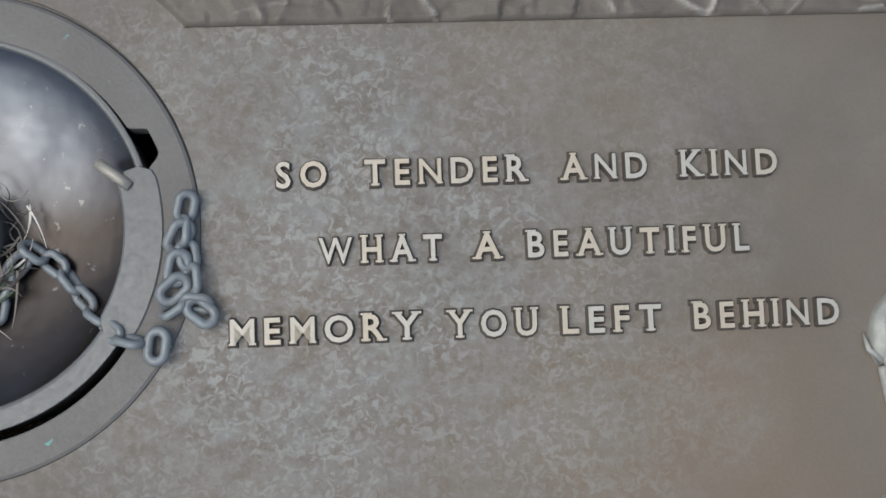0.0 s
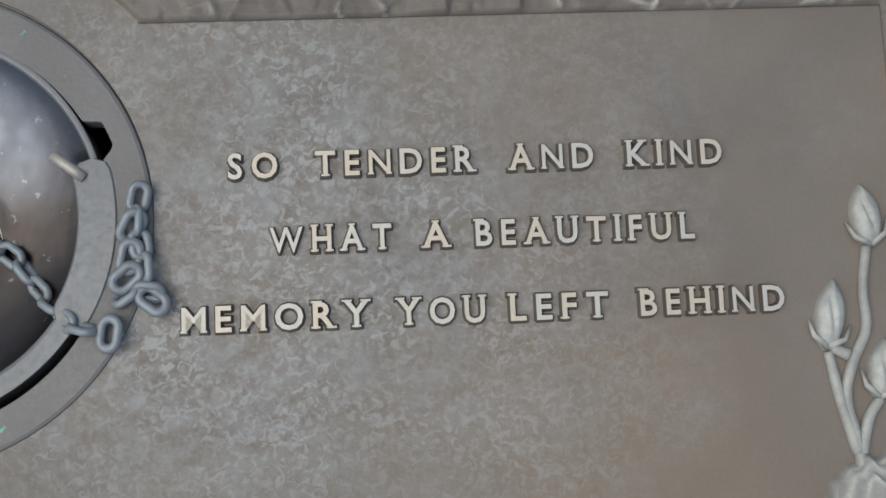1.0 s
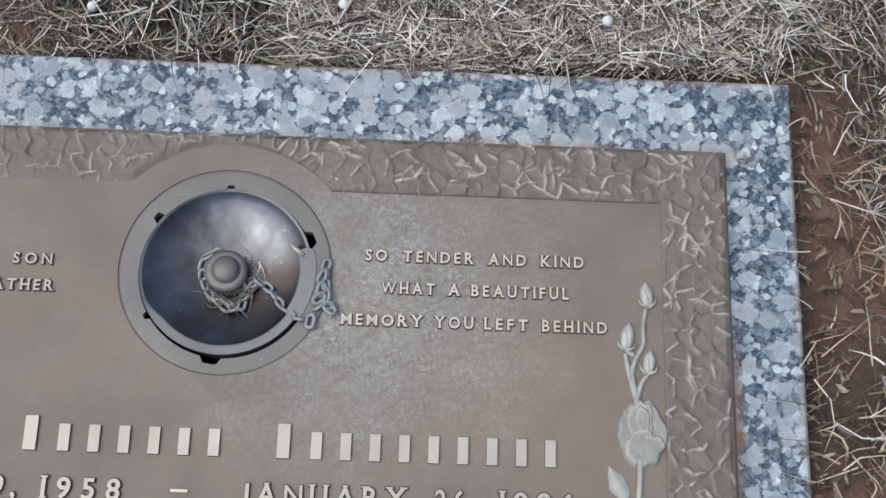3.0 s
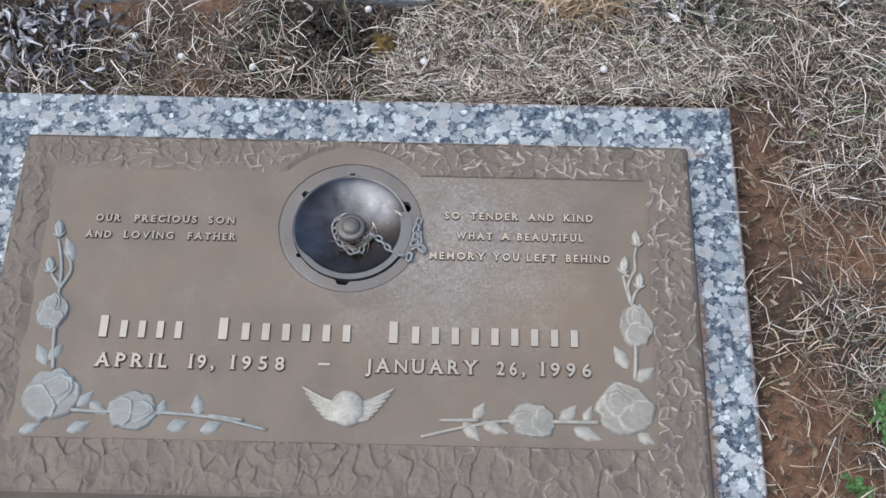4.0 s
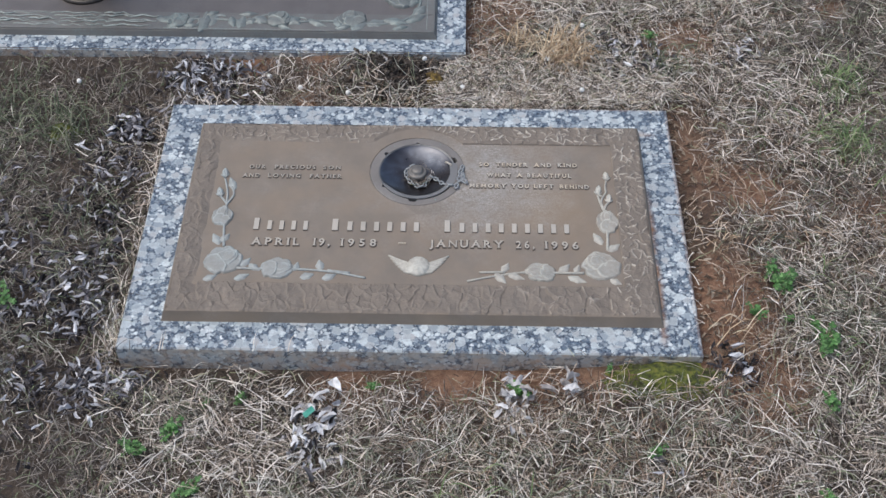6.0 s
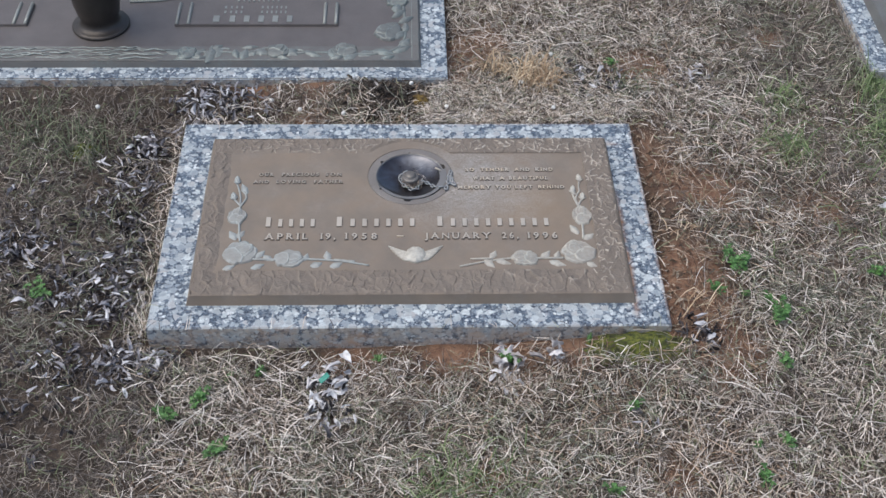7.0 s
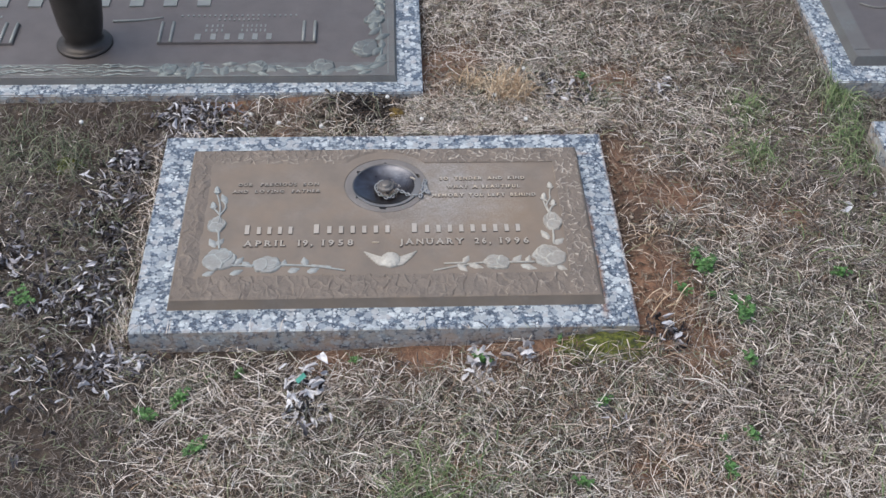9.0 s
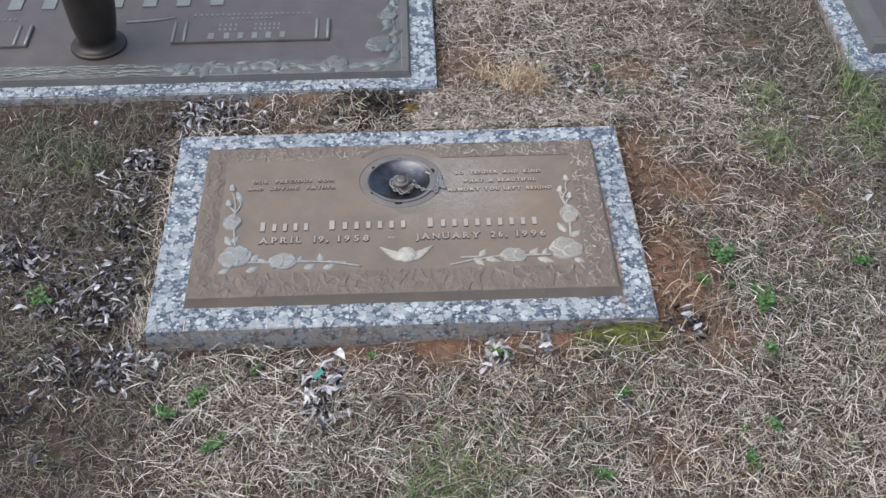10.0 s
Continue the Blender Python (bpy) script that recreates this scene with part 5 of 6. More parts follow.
scroll(-0.411, -0.125, 0.486, 0.554, plaque_n)
scroll(-0.951, -0.665, 0.486, 0.554, plaque_n)
for mid in (-0.268, -0.808):
    name_bars([(mid - 0.077, mid + 0.077, 6)], 0.493, 0.020, 0.020, plaque_n, SLATE_LIFT, 0.0052)
    name_bars([(mid - 0.060, mid - 0.022, 4), (mid + 0.005, mid + 0.055, 6)], 0.520, 0.009, 0.009, plaque_n, SLATE_LIFT, 0.0048)
    name_bars([(mid - 0.060, mid - 0.022, 4), (mid + 0.005, mid + 0.055, 6)], 0.535, 0.009, 0.009, plaque_n, SLATE_LIFT, 0.0048)
    name_bars([(mid - 0.04, mid + 0.04, 9)], 0.563, 0.006, 0.006, plaque_n, SLATE_LIFT, 0.0015)
    name_bars([(mid - 0.11, mid + 0.11, 22)], 0.577, 0.006, 0.006, plaque_n, SLATE_LIFT, 0.0015)
name_bars([(-0.80, -0.29, 8)], 0.612, 0.048, 0.048, plaque_n, SLATE_LIFT, 0.003)
stem_relief([(-0.50, 0.562), (-0.45, 0.566), (-0.41, 0.575)], plaque_n, SLATE_LIFT, 0.003, 0.5)

vase_n = thing("flower_vase", "upright dark bronze flower vase standing on the wide plaque", "vase", (-0.538, 0.489, -0.0038))
v, f = lathe([(0, -0.001), (0.049, -0.001), (0.0495, 0.002), (0.048, 0.0045), (0.044, 0.0055), (0.037, 0.007), (0.0335, 0.011), (0.0325, 0.016), (0.0335, 0.022), (0.0365, 0.030), (0.040, 0.05), (0.0435, 0.085), (0.047, 0.13),
              (0.052, 0.19), (0.058, 0.23), (0.0605, 0.242), (0.0595, 0.246), (0.056, 0.243), (0.050, 0.20), (0.042, 0.10), (0.03, 0.02), (0, 0.015)], 64)
mesh_part("body", v, f, DARK, vase_n)

# ---- the plaques to the north-east and east ----
PLATE_NE = (0.842, 1.50, 0.420, 0.755)
plaque_ne = thing("bronze_plaque", "plain grey bronze plaque with rippled border on granite", "memorial plaque")
field_sheet((PLATE_NE[0] + 0.001, PLATE_NE[1] - 0.001, PLATE_NE[2] + 0.001, PLATE_NE[3] - 0.001), plaque_ne, SLATE)
smooth_border(PLATE_NE, (0.875, 1.47, 0.445, 0.715), plaque_ne, SLATE_EDGE)
plate_skirt(PLATE_NE, plaque_ne, SLATE_EDGE)
stem_relief([(0.90, 0.60), (0.93, 0.585), (0.97, 0.59)], plaque_ne, SLATE_EDGE, 0.003, 0.6)
PLATE_E = (0.875, 1.50, -0.14, 0.20)
plaque_e = thing("bronze_plaque", "grey bronze plaque on a low granite base", "memorial plaque")
field_sheet((PLATE_E[0] + 0.001, PLATE_E[1] - 0.001, PLATE_E[2] + 0.001, PLATE_E[3] - 0.001), plaque_e, SLATE)
smooth_border(PLATE_E, (0.905, 1.47, -0.11, 0.17), plaque_e, SLATE_EDGE)
plate_skirt(PLATE_E, plaque_e, SLATE_EDGE)


# ---- grass, litter and weeds ----
def blades(name, x, y, phi, length, width, lift, mat, rng, base=None, curl=1.1, points=5, clear=True, droop=0.0, lay=0.0):
    """Bent, tapering blades of grass as one mesh: roots, headings and sizes given as arrays."""
    n = len(x)
    s = np.linspace(0, 1, points)
    bend = rng.normal(0, curl, n)
    ang = phi[:, None] + bend[:, None] * (s[None] - 0.3)
    if lay:
        ang = ang + np.cumsum(rng.normal(0, 0.16, (n, points)), 1)
    seg = length[:, None] / (points - 1)
    dx = np.cumsum(np.concatenate([np.zeros((n, 1)), np.cos(ang[:, 1:]) * seg], 1), 1)
    dy = np.cumsum(np.concatenate([np.zeros((n, 1)), np.sin(ang[:, 1:]) * seg], 1), 1)
    px, py = x[:, None] + dx, y[:, None] + dy
    z0 = ground_z(px, py) if base is None else np.full(px.shape, base)
    up = lift[:, None] * length[:, None] * (np.sin(np.pi * (0.12 + 0.8 * s[None])) - 0.3 + droop * s[None])
    pz = z0 + 0.0008 + np.maximum(up, 0) + rng.uniform(0, 0.006 if base is None else 0.003, n)[:, None]
    if lay:
        a0, a1 = rng.uniform(0, lay, (n, 1)), rng.uniform(0, lay, (n, 1))
        pz = z0 + 0.0008 + a0 + (a1 - a0) * s[None] + 0.35 * np.maximum(up, 0)
    if clear:
        keep = ~in_slab(px, py, 0.001).any(1)
        strip = ((px > SLAB[1]) & (px < SLAB[1] + 0.034) & (py > -0.21) & (py < 0.255)).any(1) | ((px > 0.19) & (px < SLAB[1]) & (py > SLAB[3]) & (py < SLAB[3] + 0.012)).any(1)
        keep &= ~strip | (rng.random(n) < 0.22)
        px, py, pz, ang, width = px[keep], py[keep], pz[keep], ang[keep], width[keep]
        n = len(px)
    tilt = rng.normal(0, 0.55, n)[:, None]
    w = width[:, None] * 0.5 * (1 - 0.8 * s[None] ** 1.6)
    sx, sy, sz = -np.sin(ang) * np.cos(tilt) * w, np.cos(ang) * np.cos(tilt) * w, np.sin(tilt) * w
    a = np.stack([px - sx, py - sy, pz - sz], -1)
    c = np.stack([px + sx, py + sy, pz + sz], -1)
    verts = np.stack([a, c], 2).reshape(-1, 3)
    base_i = (np.arange(n) * points * 2)[:, None] + (np.arange(points - 1) * 2)[None]
    quads = np.stack([base_i, base_i + 1, base_i + 3, base_i + 2], -1).reshape(-1, 4)
    me = bpy.data.meshes.new(name)
    me.vertices.add(len(verts))
    me.vertices.foreach_set("co", verts.astype(np.float32).ravel())
    me.loops.add(quads.size)
    me.loops.foreach_set("vertex_index", quads.astype(np.int32).ravel())
    me.polygons.add(len(quads))
    me.polygons.foreach_set("loop_start", (np.arange(len(quads)) * 4).astype(np.int32))
    me.update(calc_edges=True)
    me.materials.append(mat)
    return new(name, me)


rng = np.random.default_rng(3)
n = 590000
gx, gy = rng.uniform(-1.3, 1.35, n), rng.uniform(-0.85, 1.2, n)
far = rng.random(n) < 0.25
gx, gy = np.where(far, rng.normal(0, 1.1, n), gx), np.where(far, rng.normal(0.15, 1.0, n), gy)
edge = np.clip(np.minimum(np.minimum(gx + 1.3, 1.35 - gx), np.minimum(gy + 0.85, 1.2 - gy)) / 0.25, 0, 1)
kept = far | (rng.random(n) < edge)
gx, gy = gx[kept], gy[kept]
n = len(gx)
thin = np.clip(1.15 - 1.25 * np.clip(clay_at(gx, gy) - 0.32, 0, 1) + 0.15 * ripple(gx, gy, 11, 8), 0.06, 1)
mulched = np.exp(-((gx + 0.022) ** 2 / 0.0045 + (gy - 0.300) ** 2 / 0.0016))
thin *= 1 - 0.96 * mulched
thin *= 1 - 0.75 * np.exp(-(gy - 0.332) ** 2 / 0.0007) * (gx < -0.22) * (gx > -1.2)
thin *= 1 - 0.96 * np.exp(-((gx - 0.306) ** 2 / 0.007 + (gy + 0.238) ** 2 / 0.0014))
thin *= 1 - 0.75 * np.exp(-(gx - 0.385) ** 2 / 0.0014) * (np.abs(gy) < 0.24)
thin *= 1 - 0.5 * np.exp(-((gx - 0.455) ** 2 / 0.002 + (gy - 0.085) ** 2 / 0.003))
thin *= 1 - 0.75 * np.exp(-(gy - 0.338) ** 2 / 0.0004) * (gx < 0.05) * (gx > -0.6)
thin *= 1 - 0.45 / (1 + np.exp(-(gx - 0.62) / 0.06)) / (1 + np.exp(-(gy - 0.10) / 0.08))
thin *= 1 - 0.5 * np.exp(-((gx - 0.415) ** 2 / 0.002 + (gy + 0.02) ** 2 / 0.025))
thin *= 1 - 0.5 * np.exp(-((gx - 0.06) ** 2 / 0.015 + (gy + 0.248) ** 2 / 0.0005))
thin *= 1 - 0.70 * np.exp(-(gy + 0.222) ** 2 / 0.0003) * (np.abs(gx) < 0.36)
thin *= 1 - 0.42 / (1 + np.exp((gx + 0.370) / 0.012))
thin *= 1 - 0.35 * (gx > -0.42) * (gx < -0.16) * (gy > 0.22) * (gy < 0.345)
thin *= 1 - 0.40 / (1 + np.exp((gx + 0.36 + 0.35 * (gy + 0.30)) / 0.03)) / (1 + np.exp((gy + 0.27) / 0.02))
thin *= 1 - 0.45 * np.exp(-((gy + 0.243) / 0.026) ** 2) * (gx > -0.30) * (gx < 0.26)
thin *= 1 - 0.88 * hollow_at(gx, gy)
thin *= np.clip(0.82 + 0.32 * ripple(gx, gy, 38, 3) + 0.42 * ripple(gx, gy, 83, 6), 0.15, 1)
sel = rng.random(n) < thin
gx, gy = gx[sel], gy[sel]
n = len(gx)
wisp = 3.2 * ripple(gx, gy, 41, 2) + 2.0 * ripple(gx, gy, 97, 5)
flow = np.where(rng.random(n) < 0.42, wisp + rng.normal(0, 0.5, n), rng.uniform(-np.pi, np.pi, n))
old = 0.02 + 0.5 / (1 + np.exp(-(gx - 0.62) / 0.08)) / (1 + np.exp(-(gy - 0.0) / 0.08)) + 0.28 / (1 + np.exp(-(gx - 0.62) / 0.05)) + 0.9 / (1 + np.exp((gx + 0.370) / 0.015)) + 0.35 * (gx < -0.16) * (gy > 0.22) * (gy < 0.345) + 0.6 / (1 + np.exp((gx + 0.34) / 0.05)) / (1 + np.exp((gy + 0.22) / 0.05)) + 0.16 * ripple(gx, gy, 13, 6) + 0.12 * ripple(gx, gy, 31, 9)
old = rng.random(n) < np.clip(old, 0.02, 0.93)
brownish = ~old & (rng.random(n) < np.clip(0.04 + 0.5 * np.clip(clay_at(gx, gy) - 0.2, 0, 1) + 0.16 * ripple(gx, gy, 9, 3), 0, 0.6))
sage = ~brownish & (rng.random(n) < np.clip(0.05 + 0.22 * ripple(gx, gy, 8, 5) + 0.16 * ripple(gx, gy, 21, 2) + 0.10 / (1 + np.exp(-(gx - 0.6) / 0.06)), 0, 0.5))
for name, mat, pick, label in (("dry_grass", STRAW, ~old & ~brownish & ~sage, "tangled dead straw-coloured lawn grass over bare soil"), ("weathered_grass", OLD_STRAW, old & ~sage, "older grey-brown weathered grass matted into the lawn"),
                               ("russet_grass", RUSSET, brownish, "reddish brown dead grass on patches of red clay"), ("fading_grass", SAGE, sage, "fading grey-green winter grass scattered through the dead lawn")):
    k = int(pick.sum())
    ob = blades(name, gx[pick], gy[pick], flow[pick], np.clip(rng.lognormal(-3.78, 0.48, k), 0.008, 0.07) * np.where(gx[pick] < -0.37, 0.75, 1.0), rng.uniform(0.0005, 0.0014, k), rng.uniform(0.05, 0.7, k) ** 1.3, mat, rng, curl=0.6, points=4, lay=0.020)
    tagged(ob, label, "grass", kind="stuff")

# short broken thatch under the long blades
n = 150000
gx, gy = rng.uniform(-1.0, 1.1, n), rng.uniform(-0.62, 0.85, n)
sel = (rng.random(n) < np.clip(1.0 - 0.8 * np.clip(clay_at(gx, gy) - 0.3, 0, 1) + 0.3 * ripple(gx, gy, 29, 4), 0.05, 1)) & (rng.random(n) < 1 - 0.8 * np.exp(-(gx - 0.385) ** 2 / 0.0016) * (np.abs(gy) < 0.24)) & (rng.random(n) < 1 - 0.9 * np.exp(-(gy + 0.222) ** 2 / 0.0003) * (np.abs(gx) < 0.36)) & (rng.random(n) < 1 - 0.95 * np.exp(-((gx + 0.022) ** 2 / 0.0045 + (gy - 0.300) ** 2 / 0.0016))) & (rng.random(n) < 1 - 0.85 * hollow_at(gx, gy)) & (rng.random(n) < 1 - 0.3 / (1 + np.exp((gx + 0.40) / 0.03)))
gx, gy = gx[sel], gy[sel]
k = len(gx)
ob = blades("thatch", gx, gy, rng.uniform(-np.pi, np.pi, k), rng.uniform(0.006, 0.022, k), rng.uniform(0.0007, 0.0018, k), rng.uniform(0.0, 0.3, k), OLD_STRAW, rng, curl=0.5, points=3, lay=0.009)
tagged(ob, "short broken bits of brown thatch under the dead lawn", "grass", kind="stuff")
# thick pale mat between the slabs
n = 9500
gx, gy = 0.03 + 0.33 * rng.random(n) ** 1.3, SLAB[3] + 0.004 + np.abs(rng.normal(0, 0.045, n))
ob = blades("straw_mat", gx, gy, rng.uniform(-np.pi, np.pi, n), rng.uniform(0.012, 0.045, n), rng.uniform(0.0006, 0.0013, n), rng.uniform(0.05, 0.6, n), STRAW, rng, curl=0.5, points=5, lay=0.022)
tagged(ob, "thick pale mat of dead grass along the granite slab", "grass", kind="stuff")

n = 420
gx, gy = SLAB[0] - 0.003 - np.abs(rng.normal(0, 0.010, n)), -0.21 + 0.40 * rng.random(n) ** 2
ob = blades("edge_straw", gx, gy, rng.normal(1.5, 0.7, n), rng.uniform(0.014, 0.045, n), rng.uniform(0.0006, 0.0012, n), rng.uniform(0.1, 0.6, n), STRAW, rng, curl=0.6, points=5, lay=0.026)
tagged(ob, "fringe of dry tan grass along the granite edge", "grass", kind="stuff")

# stray blades that lean over the edges of the slab
n = 130
edge = rng.integers(0, 4, n)
along = rng.random(n)
gx = np.where(edge == 0, SLAB[0] - 0.006, np.where(edge == 1, SLAB[1] + 0.006, SLAB[0] + along * (SLAB[1] - SLAB[0])))
gy = np.where(edge == 2, SLAB[2] - 0.006, np.where(edge == 3, SLAB[3] + 0.006, SLAB[2] + along * (SLAB[3] - SLAB[2])))
inward = np.select([edge == 0, edge == 1, edge == 2], [0.0, np.pi, np.pi / 2], -np.pi / 2) + rng.normal(0, 0.7, n)
ob = blades("stray_grass", gx, gy, inward, rng.uniform(0.012, 0.034, n), rng.uniform(0.0005, 0.0012, n), rng.uniform(0.0, 0.4, n), STRAW, rng, base=-0.0125, clear=False, curl=0.5)
tagged(ob, "stray dead grass blades leaning over the granite edge", "grass", kind="stuff")

# thin cover of straw and crumbs along the bare strip beside the slab
n = 1500
gx, gy = SLAB[1] + 0.002 + np.abs(rng.normal(0, 0.055, n)), rng.uniform(-0.23, 0.27, n)
sel = rng.random(n) < np.clip(0.55 + 0.6 * ripple(gx, gy, 33, 4) + 0.3 * ripple(gx, gy, 71, 2), 0.08, 1)
gx, gy = gx[sel], gy[sel]
ob = blades("strip_straw", gx, gy, rng.uniform(-np.pi, np.pi, len(gx)), rng.uniform(0.012, 0.045, len(gx)), rng.uniform(0.0006, 0.0013, len(gx)), rng.uniform(0.05, 0.5, len(gx)), RUSSET, rng, curl=0.4, points=4, lay=0.014)
tagged(ob, "loose dead straw on red clay beside the granite slab", "grass", kind="stuff")

# longer green blades in loose clumps
cx, cy = [], []
for x, y, r, k in ((0.621, 0.314, 0.030, 420), (0.608, 0.173, 0.030, 520), (0.791, 0.30, 0.03, 260), (0.783, 0.232, 0.030, 420), (0.776, 0.158, 0.035, 300), (-0.527, 0.207, 0.05, 260), (-0.615, 0.23, 0.07, 260),
                   (0.095, -0.447, 0.06, 260), (0.80, 0.348, 0.026, 330), (0.50, 0.24, 0.09, 90), (0.70, 0.20, 0.10, 120), (0.36, 0.34, 0.04, 120), (0.85, -0.05, 0.22, 900), (0.70, -0.30, 0.2, 500), (0.04, -0.470, 0.05, 700), (-0.60, 0.235, 0.05, 240), (-0.505, 0.225, 0.03, 200), (-0.45, 0.02, 0.08, 160), (0.1, 0.255, 0.02, 40)):
    k = int(k * (0.6 if y > 0.33 else 0.26))
    cx.append(rng.normal(x, r * 0.55, k)), cy.append(rng.normal(y, r * 0.55, k))
cx, cy = np.concatenate(cx), np.concatenate(cy)
dull = (cx < -0.35) | ((cx < 0.5) & (cy > 0.2))
for name, mat, pick, label in (("green_grass", GREEN, ~dull, "sparse green grass blades growing through dead grass"), ("faded_green_grass", FADED_GREEN, dull, "dull grey-green grass blades among weathered dead grass")):
    k = int(pick.sum())
    ob = blades(name, cx[pick], cy[pick], rng.uniform(-np.pi, np.pi, k), rng.uniform(0.02, 0.055, k), rng.uniform(0.0009, 0.002, k), rng.uniform(0.3, 1.0, k), mat, rng, curl=0.8, droop=0.3)
    tagged(ob, label, "grass", kind="stuff")


def tuft(x, y, r, count, seed, lean=0.9, wide=1.8):
    """Coarse blades that sprawl from a small crown, uneven and leaning."""
    g = np.random.default_rng(seed)
    ang = g.normal(lean, wide, count)
    out = g.uniform(-np.pi, np.pi, count)
    d = r * 0.7 * np.sqrt(g.random(count))
    ob = blades("dry_grass_tuft", x + 1.2 * d * np.cos(out), y + d * np.sin(out), ang, g.lognormal(-0.25, 0.4, count).clip(0.25, 1.6) * r, g.uniform(0.0009, 0.0022, count), g.uniform(0.35, 1.2, count), TUFT, g, curl=0.8, droop=0.4)
    return tagged(ob, "bleached tan tuft of coarse dead grass", "grass tuft", "dead tufts")


tuft(0.150, 0.388, 0.030, 130, 1)
tuft(0.212, 0.352, 0.046, 330, 2, 0.9, 1.5)
tuft(0.392, -0.185, 0.045, 26, 3)
tuft(0.385, -0.02, 0.035, 24, 4)


def leaves(name, x, y, size, mat, g, base=None, flat=0.35, top=0.013, wide=(0.16, 0.42)):
    """Small curled dead leaves as one mesh."""
    verts, faces = [], []
    for i in range(len(x)):
        l, w = size[i], size[i] * g.uniform(*wide)
        cup, arch, twist, hook = g.uniform(-1.4, 2.6), g.uniform(-0.7, 1.3), g.normal(0, 0.9), g.normal(0, 0.25)
        rot = Euler((g.normal(0, flat), g.normal(0, flat), g.uniform(0, 6.28))).to_matrix()
        z = float(ground_z(x[i], y[i])) + g.uniform(0.003, top) if base is None else base
        k = len(verts)
        for u, half in ((-0.5, 0.06), (-0.36, 0.6), (-0.16, 0.95), (0.06, 0.85), (0.26, 0.7), (0.42, 0.4), (0.52, 0.05)):
            half *= g.uniform(0.65, 1.15)
            ct, st = math.cos(twist * u), math.sin(twist * u)
            for c in (-1, 0, 1):
                side = c * half * w * 0.5 * g.uniform(0.6, 1.35)
                up = cup * abs(c) * half * w * 0.4 + g.normal(0, 0.05) * w
                p = rot @ Vector((u * l + g.normal(0, 0.02) * l, side * ct - up * st + hook * u * u * l, side * st + up * ct + arch * (0.25 - u * u) * l * 0.5))
                verts.append((x[i] + p.x, y[i] + p.y, z + p.z))
        for r in range(6):
            for c in range(2):
                a = k + 3 * r + c
                faces.append((a, a + 1, a + 4, a + 3))
    return mesh_part(name, verts, faces, mat, smooth=False)


DRIFTS = [(-0.415, 0.030, 0.026, 80, 8), (-0.407, -0.092, 0.020, 18, 3), (-0.420, -0.135, 0.032, 120, 56), (-0.385, -0.250, 0.032, 130, 70), (-0.335, -0.248, 0.018, 20, 18), (-0.470, -0.255, 0.030, 70, 22), (-0.425, 0.203, 0.030, 120, 60),
          (-0.450, 0.140, 0.030, 45, 12), (-0.570, -0.030, 0.045, 120, 44), (-0.500, -0.125, 0.038, 80, 30), (-0.335, 0.300, 0.042, 90, 105), (-0.275, 0.300, 0.036, 45, 26), (-0.550, -0.330, 0.080, 130, 8),
          (-0.420, 0.105, 0.030, 60, 16), (-0.418, -0.040, 0.026, 70, 14), (-0.470, -0.060, 0.030, 50, 12), (-0.475, 0.060, 0.030, 50, 12), (-0.620, 0.080, 0.080, 70, 10), (-0.700, -0.100, 0.120, 140, 34), (0.306, 0.318, 0.022, 60, 4), (0.345, 0.350, 0.022, 40, 14), (0.295, 0.368, 0.026, 14, 26), (0.484, 0.375, 0.026, 50, 26), (0.399, -0.222, 0.020, 50, 6),
          (0.294, -0.370, 0.016, 8, 6), (0.800, 0.050, 0.060, 40, 14)]


def drift(which, spread):
    xs = np.concatenate([rng.normal(d[0], d[2] * spread, int(1.5 * d[which])) for d in DRIFTS])
    ys = np.concatenate([rng.normal(d[1], d[2] * spread, int(1.5 * d[which])) for d in DRIFTS])
    keep = ~in_slab(xs, ys, 0.009)
    return xs[keep], ys[keep]


lx, ly = drift(3, 0.75)
ob = leaves("leaf_litter", lx, ly, rng.uniform(0.007, 0.020, len(lx)), LITTER, rng, flat=0.6, top=0.014)
tagged(ob, "drifts of small dark purplish and grey dead leaves", "dead leaves", kind="stuff")
# paler curled leaves lie on top in clusters
lx, ly = drift(4, 0.70)
ob = leaves("pale_litter", lx, ly, rng.uniform(0.008, 0.021, len(lx)), LILAC, rng, flat=0.5, top=0.020, wide=(0.18, 0.42))
tagged(ob, "clusters of pale lilac-grey curled dead leaves", "dead leaves", kind="stuff")
# scattered bleached leaves and straw bits all over
sx, sy = rng.uniform(-1.2, 1.2, 500), rng.uniform(-0.8, 1.0, 500)
keep = ~in_slab(sx, sy, 0.008)
ob = leaves("scattered_leaves", sx[keep], sy[keep], rng.uniform(0.006, 0.018, keep.sum()), PETAL, rng)
tagged(ob, "scattered bleached bits of dead leaf in the grass", "dead leaves", kind="stuff")
# brown crumbs of leaf and bark on the bare strip
bx, by = SLAB[1] + 0.004 + np.abs(rng.normal(0, 0.030, 560)), rng.uniform(-0.22, 0.26, 560)
ob = leaves("leaf_crumbs", bx, by, rng.uniform(0.004, 0.012, 560), CRUMB, rng, flat=0.4, top=0.006)
tagged(ob, "brown and tan crumbs of dead leaf on bare clay", "dead leaves", kind="stuff")
# dark shredded mulch between the slabs
mx, my = np.concatenate([rng.normal(-0.022, 0.036, 1100), rng.normal(0.27, 0.03, 160)]), np.concatenate([rng.normal(0.300, 0.021, 1100), rng.normal(0.40, 0.02, 160)])
keep = ~in_slab(mx, my, 0.004)
ob = leaves("mulch", mx[keep], my[keep], rng.uniform(0.005, 0.016, keep.sum()), MULCH, rng)
tagged(ob, "dark crumbly shredded bark between the granite slabs", "mulch", kind="stuff")


